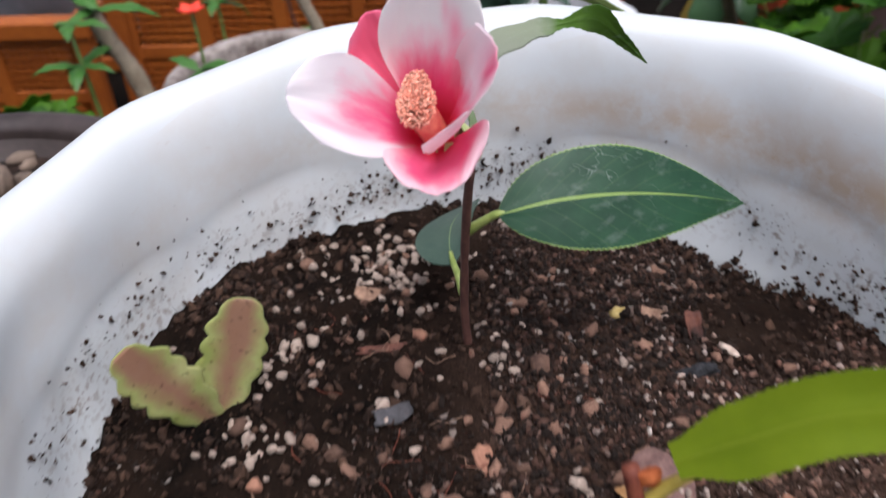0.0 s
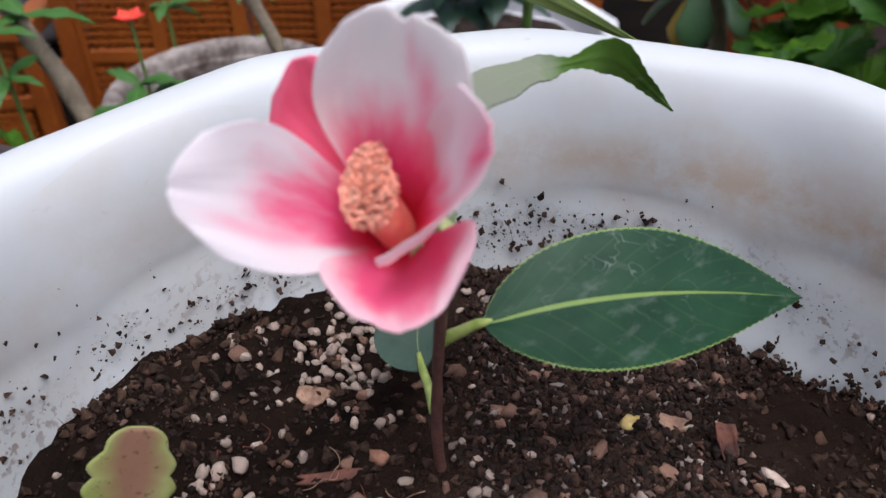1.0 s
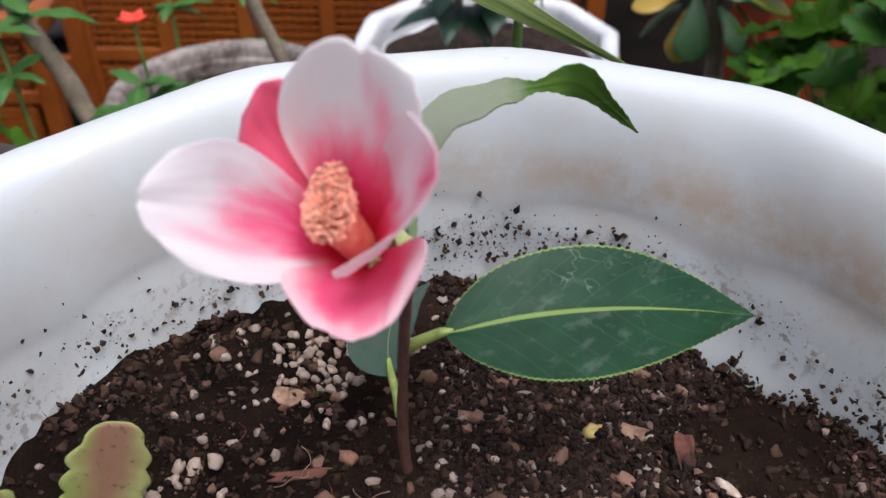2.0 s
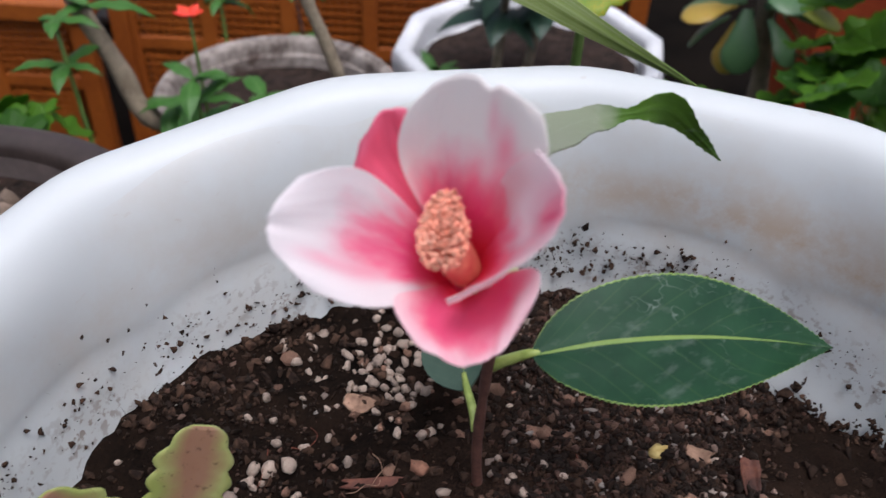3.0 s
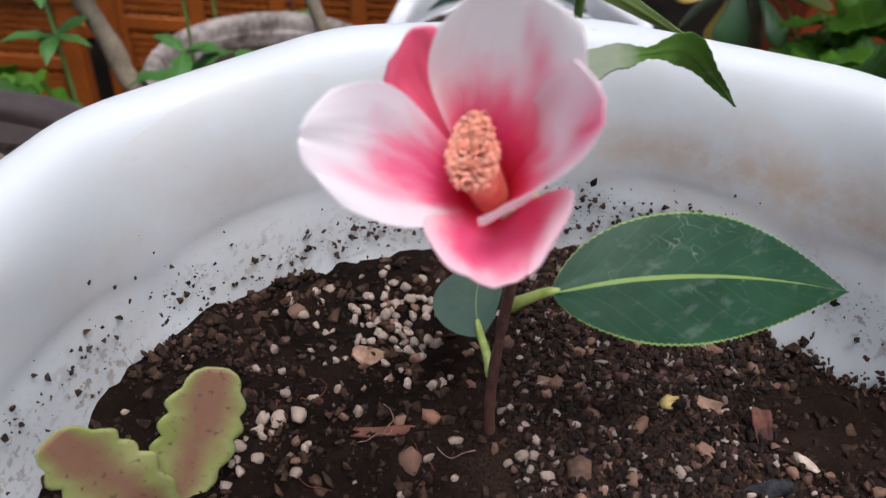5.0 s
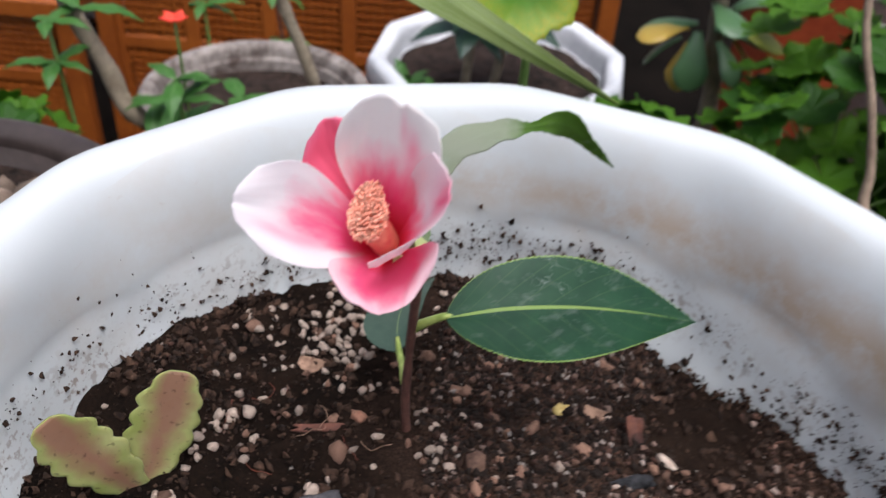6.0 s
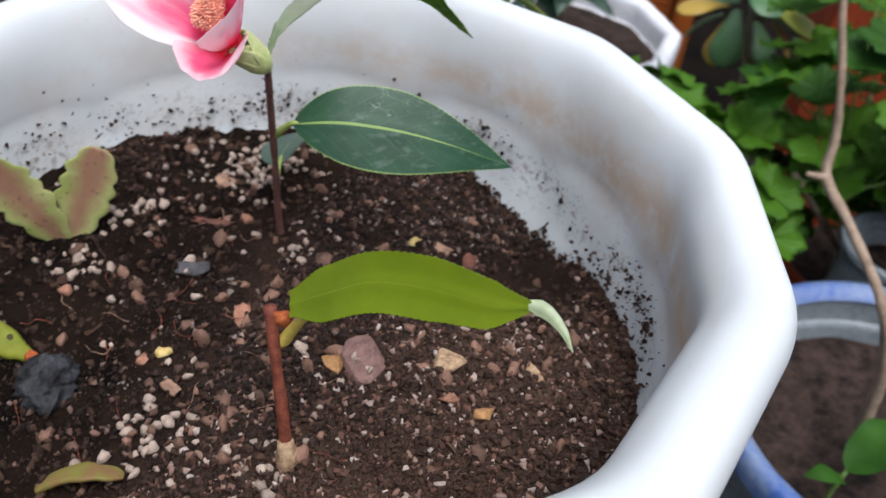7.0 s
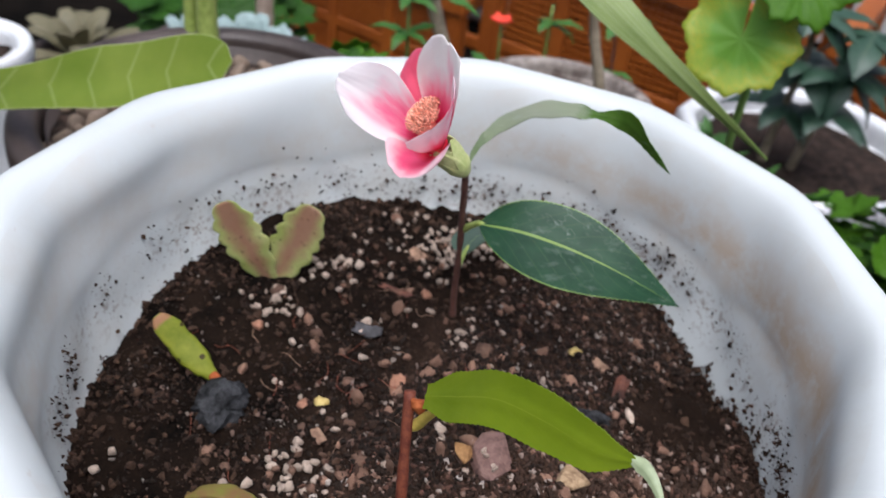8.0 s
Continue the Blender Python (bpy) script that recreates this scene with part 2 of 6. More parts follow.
def grit_material():
    """Grains of soil, from near black to tan and a few white ones, darker at the back and lighter at the front."""
    m, nt, p = nodes_of("soil grit")
    g = nt.nodes.new("ShaderNodeNewGeometry")
    col = ramp(nt, g.outputs["Random Per Island"], [(0.0, (0.004, 0.003, 0.002)), (0.5, (0.011, 0.0062, 0.004)), (0.7, (0.046, 0.022, 0.0145)), (0.86, (0.155, 0.077, 0.052)), (0.94, (0.32, 0.215, 0.165)), (1.0, (0.6, 0.54, 0.47))])
    col = mix(nt, calc(nt, "MULTIPLY", tex_noise(nt, 900, 3), 0.6), col, (0.03, 0.02, 0.014))
    tc = nt.nodes.new("ShaderNodeTexCoord")
    sp = nt.nodes.new("ShaderNodeSeparateXYZ")
    nt.links.new(tc.outputs["Object"], sp.inputs[0])
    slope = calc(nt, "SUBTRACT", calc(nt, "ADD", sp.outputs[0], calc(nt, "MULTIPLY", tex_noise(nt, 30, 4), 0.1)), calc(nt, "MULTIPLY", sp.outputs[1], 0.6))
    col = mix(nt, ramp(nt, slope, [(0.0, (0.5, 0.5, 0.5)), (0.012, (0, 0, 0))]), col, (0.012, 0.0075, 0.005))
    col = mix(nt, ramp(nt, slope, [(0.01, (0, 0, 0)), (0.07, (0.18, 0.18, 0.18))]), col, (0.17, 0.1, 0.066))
    nt.links.new(col, p.inputs["Base Color"])
    p.inputs["Roughness"].default_value, p.inputs["Specular IOR Level"].default_value = 0.9, 0.2
    bump(nt, p, tex_noise(nt, 1500, 3), 0.5, 0.0004)
    return m


M_GRIT = grit_material()
M_CRUMB = surface("soil crumb", (0.008, 0.0045, 0.003), (0.06, 0.034, 0.021), 200, 0.95, 900, 0.5, islands=0.5, spec=0.2)
M_PERLITE = surface("perlite", (0.22, 0.16, 0.12), (0.5, 0.41, 0.33), 160, 0.9, 900, 0.6, 0.0005, objects=0.25, spec=0.25)
M_PEBBLE = surface("brown pebble", (0.075, 0.04, 0.026), (0.25, 0.145, 0.096), 120, 0.8, 800, 0.5, 0.0005, objects=0.5, spec=0.3)
M_TAN = surface("tan stone", (0.13, 0.07, 0.03), (0.46, 0.33, 0.19), 170, 0.85, 700, 0.6, 0.001)
M_OCHRE = surface("ochre stone", (0.16, 0.075, 0.02), (0.4, 0.22, 0.08), 200, 0.8, 700, 0.6, 0.001)
M_SALMON = surface("salmon stone", (0.14, 0.06, 0.033), (0.33, 0.165, 0.1), 220, 0.85, 700, 0.6, 0.001)
M_PINKSTONE = surface("mauve stone", (0.085, 0.043, 0.035), (0.23, 0.135, 0.108), 130, 0.8, 700, 0.6, 0.0015)
M_SLATE = surface("grey slate", (0.02, 0.019, 0.02), (0.07, 0.066, 0.068), 150, 0.7, 700, 0.5)
M_YELLOWSTONE = surface("yellow grain", (0.4, 0.28, 0.07), (0.58, 0.46, 0.17), 260, 0.7, 700, 0.5)
M_FLAKE = surface("rusty bark flake", (0.035, 0.013, 0.008), (0.14, 0.05, 0.028), 130, 0.8, 600, 0.7, 0.001)
M_PALEFLAKE = surface("pale wood chip", (0.11, 0.06, 0.035), (0.34, 0.21, 0.135), 130, 0.85, 600, 0.6, 0.001)
M_CHARCOAL = surface("charcoal", (0.006, 0.006, 0.0065), (0.05, 0.051, 0.054), 110, 0.85, 500, 1.0, 0.003, spec=0.2)
M_STEM = surface("woody camellia stem", (0.055, 0.022, 0.018), (0.13, 0.06, 0.042), 250, 0.6, 1200)
M_STEM_RED = surface("red-brown young stem", (0.085, 0.022, 0.014), (0.19, 0.058, 0.03), 250, 0.6, 1200, spec=0.2)
M_PETIOLE = surface("yellow-green petiole", (0.2, 0.27, 0.05), (0.33, 0.4, 0.1), 200, 0.45)
M_CALYX = surface("pale green sepal", (0.3, 0.36, 0.11), (0.5, 0.52, 0.24), 130, 0.5, 500, 0.2, islands=0.12)
M_LEAF = leaf_material("dark camellia leaf", (0.008, 0.038, 0.015), (0.017, 0.062, 0.024), (0.2, 0.3, 0.07), 0.36, 0.1, dust=0.12, faint=0.06, wax=0.05, margin=0.012, spec=0.32)
# Paler copy of the leaf: its grey sheen is put into the colour.
M_LEAF_BACK = leaf_material("sheen-painted camellia leaf", (0.045, 0.085, 0.06), (0.075, 0.12, 0.085), (0.2, 0.28, 0.12), 0.4, 0.2, faint=0.06, rib=0.012, spec=0.35)
M_LEAF_PALE = leaf_material("camellia leaf", (0.06, 0.135, 0.012), (0.09, 0.18, 0.02), (0.14, 0.23, 0.08), 0.5, 0.25, dust=0.15, faint=0.08, rib=0.008, painted_sheen=0.8, spec=0.25)
M_LEAF_LIME = leaf_material("lime camellia leaf", (0.165, 0.24, 0.004), (0.215, 0.295, 0.008), (0.26, 0.33, 0.02), 0.42, 0.4, rib=0.01, spots=0.1, faint=0.12, spec=0.22, scale=60)
M_PET_L = petal_material("petal white and rose", (0.97, 0.15, 0.36), (0.95, 0.91, 0.91), 0.56, 0.2, (0.2, 0.6), 0.36, 0.3, [(0.62, 0.7, 0.17, 0.1, 0.4), (0.8, 0.66, 0.1, 0.07, 0.25), (0.58, 0.45, 0.14, 0.08, 0.35)])
M_PET_T = petal_material("petal rose to white", (0.97, 0.13, 0.33), (0.97, 0.93, 0.9), 0.55, 0.2, (0.15, 0.1), 0.2, 2.1, [(0.7, 0.8, 0.12, 0.05, 0.55), (0.82, 0.72, 0.12, 0.04, 0.25), (0.6, 0.9, 0.09, 0.05, 0.45)])
M_PET_R = petal_material("petal pale rose", (0.97, 0.16, 0.35), (0.97, 0.86, 0.87), 0.44, 0.2, (0.25, 0.0), 0.35, 4.4, [(0.95, 0.64, 0.2, 0.15, 0.75), (0.62, 0.45, 0.16, 0.1, 0.35), (0.58, 0.25, 0.2, 0.07, 0.3)])
M_PET_B = petal_material("petal deep rose with pale margin", (0.97, 0.17, 0.36), (0.97, 0.76, 0.79), 0.88, 0.22, (0.5, 0.35), 0.3, 6.2, [(0.7, 0.68, 0.2, 0.1, 0.5)])
M_PET_K = petal_material("petal deep rose", (0.96, 0.2, 0.33), (0.94, 0.3, 0.44), 1.0, 0.1, (0.15, 0.15), 0.12, 8.0)
M_COLUMN = surface("stamen column", (0.62, 0.12, 0.1), (0.75, 0.3, 0.18), 300, 0.5)
M_ANTHER = surface("salmon anther", (0.8, 0.3, 0.19), (0.93, 0.54, 0.38), 500, 0.6, 1500, islands=0.35)

# ---- building helpers ----
rng = random.Random(7)


def mesh_of(name, bm, material, smooth=True):
    me = bpy.data.meshes.new(name)
    bm.normal_update()
    bm.to_mesh(me)
    bm.free()
    me.materials.append(material)
    if smooth:
        me.shade_smooth()
    return me


def thing(name, label, category, at=(0, 0, 0), group="", kind=""):
    ob = tagged(new(name), label, category, group, kind)
    ob.location = at
    ob.empty_display_size = 0.02
    return ob


def under(ob, parent):
    ob.parent = parent
    up, m = parent, Matrix()
    while up:
        m = Matrix.Translation(up.location) @ m
        up = up.parent
    if parent.parent:
        m = Matrix.Translation(parent.parent.location)
    ob.matrix_parent_inverse = m.inverted() if parent.parent is None else Matrix()
    return ob


def part(name, bm, material, parent, label="", smooth=True):
    """One mesh object, built in world places, under a thing or a part."""
    return tagged(under(new(name, mesh_of(name, bm, material, smooth)), parent), label)


def piece(name, me, parent, m, label=""):
    """A part that shares its mesh with its like, at the world pose m."""
    ob = under(new(name, me), parent)
    ob.matrix_basis = m
    return tagged(ob, label)


def single(name, bm, material, label, category, group="", kind="", smooth=True):
    return tagged(new(name, mesh_of(name, bm, material, smooth)), label, category, group, kind)


def spline(pts, n):
    """n + 1 points along a smooth curve through pts."""
    pts = [Vector(p) for p in pts]
    out = []
    for i in range(n + 1):
        s = i / n * (len(pts) - 1)
        k = min(int(s), len(pts) - 2)
        f = s - k
        p1, p2 = pts[k], pts[k + 1]
        p0 = pts[k - 1] if k else 2 * p1 - p2
        p3 = pts[k + 2] if k + 2 < len(pts) else 2 * p2 - p1
        out.append(0.5 * ((2 * p1) + (p2 - p0) * f + (2 * p0 - 5 * p1 + 4 * p2 - p3) * f * f + (3 * p1 - p0 - 3 * p2 + p3) * f ** 3))
    return out


def grid_faces(bm, rows, closed=False, uv=None):
    lay = bm.loops.layers.uv.verify() if uv else None
    faces = []
    for i in range(len(rows) - 1):
        n = len(rows[i])
        for j in range(n if closed else n - 1):
            k = (j + 1) % n
            f = bm.faces.new((rows[i][j], rows[i][k], rows[i + 1][k], rows[i + 1][j]))
            faces.append(f)
            if lay:
                for lp, (a, b) in zip(f.loops, ((i, j), (i, j + 1), (i + 1, j + 1), (i + 1, j))):
                    lp[lay].uv = (a / (len(rows) - 1), b / (n - (0 if closed else 1)))
    return faces


def rim_faces(bm, one, two):
    """The thin edge between the two faces of a leaf or petal, textured like its margin."""
    lay = bm.loops.layers.uv.verify()
    n = len(one) - 1
    for f, i in zip(grid_faces(bm, [one, two]), range(n)):
        for e in f.edges:
            e.smooth = False
        for lp, k in zip(f.loops, (i, i + 1, i + 1, i)):
            lp[lay].uv = (k / n, 0.995)


def tube(pts, radii, n=24, ring=10, bm=None, wobble=0.0):
    """A round stem along a smooth curve, closed at both ends."""
    bm = bm or bmesh.new()
    path = spline(pts, n)
    rad = [r.x for r in spline([(r, 0, 0) for r in radii], n)]
    rows, side = [], None
    for i, p in enumerate(path):
        d = (path[min(i + 1, n)] - path[max(i - 1, 0)]).normalized()
        side = (side or d.orthogonal())
        side = (side - d * side.dot(d)).normalized()
        up = d.cross(side)
        r = rad[i] * (1 + wobble * noise.noise(p * 120))
        rows.append([bm.verts.new(p + r * (math.cos(a) * side + math.sin(a) * up)) for a in (2 * math.pi * j / ring for j in range(ring))])
    grid_faces(bm, rows, True)
    bm.faces.new(rows[0][::-1])
    bm.faces.new(rows[-1])
    return bm


def camellia_width(u):
    return (math.sin(math.pi * min(1, u ** 0.86)) ** (0.75 if u < 0.447 else 1.02)) * (1 - 0.15 * u) if 0 < u < 1 else 0.0


def blade(mid, sides, half, width=camellia_width, teeth=0, tooth=0.0, fold=0.15, thick=0.0005, nu=48, nv=8, wave=0.0, curl=0.0, narrow=1.0):
    """A leaf: a midrib through mid, the way to its right edge at each of its points, its half width, a fold along the rib and a toothed edge."""
    bm = bmesh.new()
    c = spline(mid, nu)
    s = spline(sides, nu)
    tops, lows = [], []
    for i in range(nu + 1):
        u = i / nu
        d = (c[min(i + 1, nu)] - c[max(i - 1, 0)]).normalized()
        side = (s[i] - d * s[i].dot(d)).normalized()
        up = side.cross(d)
        w = max(half * width(u), 0.00015)
        edge = tooth * ((u * teeth) % 1 - 0.6) * (0.05 < u < 0.97) if teeth else 0.0
        rt, rl = [], []
        for j in range(nv + 1):
            v = (2 * j / nv - 1) * (1 if 2 * j > nv else narrow)
            lift = fold * abs(v) * w - curl * v * v * w + wave * w * math.sin(u * 17 + (v > 0) * 2.2) * v * v
            p = c[i] + side * (v * w + (math.copysign(edge, v) if j in (0, nv) else 0.0)) + up * lift
            t = thick * (1.0 + 1.3 * (abs(v) < 0.1)) * 0.5
            rt.append(bm.verts.new(p + up * t))
            rl.append(bm.verts.new(p - up * t))
        tops.append(rt)
        lows.append(rl)
    grid_faces(bm, tops, uv=True)
    grid_faces(bm, [r[::-1] for r in lows], uv=True)
    rim_faces(bm, [r[0] for r in tops], [r[0] for r in lows])
    rim_faces(bm, [r[-1] for r in lows], [r[-1] for r in tops])
    bmesh.ops.recalc_face_normals(bm, faces=bm.faces)
    return bm


def spread(one, two, **shape):
    """A leaf spread between its two edges, given from its foot to its tip."""
    pairs = [(Vector(a), Vector(b)) for a, b in zip(one, two)]
    halves = [(a - b).length / 2 for a, b in pairs]
    last = len(pairs) - 1

    def width(u):
        k = min(last - 1, int(u * last))
        f = u * last - k
        return halves[k] + (halves[k + 1] - halves[k]) * (f * f * (3 - 2 * f) if k < last - 1 else f)

    return blade([(a + b) / 2 for a, b in pairs], [(a - b).normalized() for a, b in pairs], 1.0, width, **shape)


def rock(seed, detail=1, rough=0.35, flat=1.0):
    """A lump of unit radius."""
    bm = bmesh.new()
    bmesh.ops.create_icosphere(bm, subdivisions=detail, radius=1)
    off = Vector((seed * 3.1, seed * 1.7, seed * 5.3))
    for v in bm.verts:
        v.co *= 1 + rough * noise.noise(v.co * 1.3 + off) + 0.4 * rough * noise.noise(v.co * 3.7 + off)
        v.co.z *= flat
    return bm


def chip(seed, n=13):
    """An angular stone of unit radius, with worn edges."""
    r = random.Random(seed)
    bm = bmesh.new()
    for _ in range(n):
        bm.verts.new(Vector((r.gauss(0, 1), r.gauss(0, 1), r.gauss(0, 0.8))).normalized() * r.uniform(0.8, 1.1))
    out = bmesh.ops.convex_hull(bm, input=list(bm.verts))
    bmesh.ops.delete(bm, geom=[e for e in out["geom_interior"] if isinstance(e, bmesh.types.BMVert)], context="VERTS")
    bmesh.ops.bevel(bm, geom=list(bm.edges), offset=0.07, segments=1, affect="EDGES", profile=0.5)
    return bm


def spin(scale, at):
    sc = scale if isinstance(scale, tuple) else (scale,) * 3
    return Matrix.LocRotScale(at, Euler([rng.uniform(0, 6.28) for _ in range(3)]), sc)


# ---- the pot ----
CX, CY = 0.06, 0.22
PHASE = radians(-4)
STEPS = 180


def twelve(k):
    """How far a twelve-sided outline reaches at step k, 1 at its corners, with the corners rounded."""
    out = 0
    for d in (-2, -1, 0, 1, 2):
        a = (2 * math.pi * (k + d * 0.9) / STEPS) % (math.pi / 6)
        out += math.cos(math.pi / 12) / math.cos(a - math.pi / 12) / 5
    return out


def lathe(profile, sides=True, bm=None, at=(CX, CY), phase=PHASE, steps=STEPS, reach=twelve):
    """A vessel from (radius, height, how angular) rows."""
    bm = bm or bmesh.new()
    rows = []
    for r, z, angular in profile:
        rows.append([])
        for k in range(steps):
            a = 2 * math.pi * k / steps + phase
            q = r * (1 + angular * (reach(k) - 1) if angular else 0.985)
            rows[-1].append(bm.verts.new((at[0] + q * math.cos(a), at[1] + q * math.sin(a), z)))
    grid_faces(bm, rows, True)
    return bm, rows


def profile_curve(rows, n):
    return [tuple(p) for p in spline(rows, n)]


GROUND = -0.30
outer = [(0.118, 0.04, 1), (0.13, 0.13, 1), (0.146, 0.25, 1), (0.158, 0.335, 1), (0.168, 0.350, 1), (0.178, 0.358, 1), (0.1845, 0.369, 1), (0.1868, 0.383, 1)]
inner = [(0.1855, 0.3925, 1), (0.181, 0.3985, 1), (0.174, 0.4, 1), (0.167, 0.3975, 1), (0.162, 0.389, 1), (0.1585, 0.376, 0.9), (0.1560, 0.363, 0.6), (0.1546, 0.354, 0.3), (0.1541, 0.349, 0.1),
         (0.1538, 0.343, 0.05), (0.1526, 0.331, 0.05), (0.149, 0.318, 0.0), (0.143, 0.30, 0.0), (0.136, 0.27, 0.0)]
bm, rows = lathe(profile_curve(outer + inner, 80))
bm.faces.new(rows[0][::-1])
bm.faces.new(rows[-1])


def dent(a):
    """How far the lower wall is pushed in, by direction."""
    d = (a + radians(142) + math.pi) % (2 * math.pi) - math.pi
    return 0.032 * math.exp(-(d / radians(42)) ** 2)


# the lower wall swells inwards in one rounded panel a side, whose arched top makes the crease
for v in bm.verts:
    rad = math.hypot(v.co.x - CX, v.co.y - CY)
    if rad < 0.161 and 0.295 < v.co.z < 0.38:
        p = ((math.atan2(v.co.y - CY, v.co.x - CX) - PHASE) / (math.pi / 6)) % 1
        arch = 1 - abs(2 * p - 1) ** 3
        old = v.co.z
        v.co.z += 0.006 * (arch - 0.7) * math.exp(-((old - 0.35) / 0.011) ** 2)
        k = 1 - (0.003 * (arch - 0.3) * math.exp(-((old - 0.334) / 0.014) ** 2)) / rad
        v.co.x, v.co.y = CX + (v.co.x - CX) * k, CY + (v.co.y - CY) * k
for v in bm.verts:
    if math.hypot(v.co.x - CX, v.co.y - CY) < 0.161 and 0.26 < v.co.z < 0.385:
        k = 1 - dent(math.atan2(v.co.y - CY, v.co.x - CX)) * min(1.0, (0.385 - v.co.z) / 0.035)
        v.co.x, v.co.y = CX + (v.co.x - CX) * k, CY + (v.co.y - CY) * k
# the lip is pressed inwards on the nearer sides
for v in bm.verts:
    rad, a = math.hypot(v.co.x - CX, v.co.y - CY), math.atan2(v.co.y - CY, v.co.x - CX)
    if rad < 0.17 and v.co.z > 0.35:
        w = max(0.0, min(1.0, (0.45 - math.sin(a)) / 0.6))
        k = 1 - 0.0036 * w * math.exp(-((v.co.z - 0.386) / 0.011) ** 2) / rad
        v.co.x, v.co.y = CX + (v.co.x - CX) * k, CY + (v.co.y - CY) * k
# the rim sags a little on one side
for v in bm.verts:
    a = math.atan2(v.co.y - CY, v.co.x - CX) % (2 * math.pi)
    sag = math.exp(-((a - radians(165)) / radians(38)) ** 2) * max(0.0, min(1.0, (v.co.z - 0.345) / 0.04))
    v.co.z -= 0.0045 * sag
    v.co.x, v.co.y = CX + (v.co.x - CX) * (1 - 0.012 * sag), CY + (v.co.y - CY) * (1 - 0.012 * sag)
pot = thing("flower_pot", "large white twelve-sided plastic flower pot with soil-stained inner wall", "flower pot", (CX, CY, 0.04))
lip_faces = {f for k in range(30, 53) for v in rows[k] for f in v.link_faces}
lip = bm.copy()
lip.faces.ensure_lookup_table()
bm.faces.index_update()
chosen = {f.index for f in lip_faces}
bmesh.ops.delete(lip, geom=[f for f in lip.faces if f.index not in chosen], context="FACES")
bmesh.ops.delete(bm, geom=list(lip_faces), context="FACES")
part("body", bm, M_POT, pot, "white moulded wall stained brown inside")
part("rim", lip, M_POT, pot, "broad rounded white rim")

# ---- the soil ----


def soil_z(x, y):
    z = 0.3165
    z += 0.011 * math.exp(-((x - 0.11) ** 2 + (y - 0.17) ** 2) / 0.06 ** 2)
    z += 0.006 * math.exp(-((x - 0.05) ** 2 + (y - 0.275) ** 2) / 0.045 ** 2)
    z -= 0.012 * math.exp(-((x - 0.155) ** 2 + (y - 0.335) ** 2) / 0.045 ** 2)
    z += 0.006 * math.exp(-((x + 0.06) ** 2 + (y - 0.31) ** 2) / 0.04 ** 2)
    z -= 0.008 * math.exp(-((x + 0.09) ** 2 + (y - 0.165) ** 2) / 0.05 ** 2)
    p = Vector((x, y, 0))
    z += 0.0024 * noise.noise(p * 45) + 0.0031 * noise.noise(p * 110 + Vector((3, 1, 0))) + 0.0026 * noise.noise(p * 260)
    return z


def in_pot(x, y, margin=0.0):
    return math.hypot(x - CX, y - CY) < 0.146 - margin


bm = bmesh.new()
rows = []
for i in range(71):
    r = 0.151 * (i / 70) ** 0.85 + 0.0004
    rows.append([])
    for k in range(220):
        a = 2 * math.pi * k / 220
        x, y = CX + r * math.cos(a), CY + r * math.sin(a)
        rows[-1].append(bm.verts.new((x, y, soil_z(x, y))))
grid_faces(bm, rows, True)
bm.faces.new(rows[0])
soil = single("potting_soil", bm, M_SOIL, "dark potting soil with grit and perlite filling the white pot", "soil", kind="structure")

# loose stones picked out one by one
ROCK_P = [mesh_of("perlite", rock(s, 2, 0.45, f), M_PERLITE) for s, f in ((1, 0.85), (2, 0.8), (3, 0.95), (4, 0.75), (5, 0.85))]
ROCK_B = [mesh_of("pebble", rock(s, 2, 0.75, 0.8), M_PEBBLE) for s in (1, 2, 3, 6, 7)]


def scatter(name, meshes, cx, cy, sx, sy, n, low, high, rise=0.4):
    k = 0
    while k < n:
        x, y = rng.gauss(cx, sx), rng.gauss(cy, sy)
        if not in_pot(x, y, 0.003) or math.hypot(x - 0.158, y - 0.29) < 0.026:
            continue
        s = rng.uniform(low, high)
        sc = (s * rng.uniform(0.8, 1.35), s, s * rng.uniform(0.7, 1.0))
        piece(name, rng.choice(meshes), soil, spin(sc, (x, y, soil_z(x, y) + s * rise)))
        k += 1


for cx, cy, sx, sy, n, high in ((-0.03, 0.226, 0.008, 0.007, 22, 0.0026), (-0.026, 0.262, 0.008, 0.008, 24, 0.0026), (0.006, 0.316, 0.019, 0.018, 96, 0.0021), (0.0, 0.33, 0.012, 0.012, 24, 0.0019), (0.045, 0.352, 0.016, 0.008, 14, 0.0018), (0.043, 0.16, 0.007, 0.005, 18, 0.0025),
                                (0.044, 0.146, 0.007, 0.006, 14, 0.0026), (0.078, 0.205, 0.004, 0.004, 9, 0.0023), (0.085, 0.15, 0.012, 0.01, 20, 0.0024), (0.05, 0.262, 0.014, 0.011, 16, 0.0022), (0.018, 0.245, 0.006, 0.006, 5, 0.0025), (0.07, 0.22, 0.07, 0.075, 50, 0.0021)):
    scatter("perlite_grain", ROCK_P, cx, cy, sx, sy, n, 0.0009, high)
scatter("pebble", ROCK_B, 0.08, 0.235, 0.055, 0.06, 120, 0.0012, 0.0034, 0.3)
scatter("pebble", ROCK_B, 0.015, 0.31, 0.022, 0.02, 24, 0.001, 0.0022, 0.3)
scatter("pebble", ROCK_B, 0.06, 0.15, 0.03, 0.02, 40, 0.001, 0.0026, 0.3)

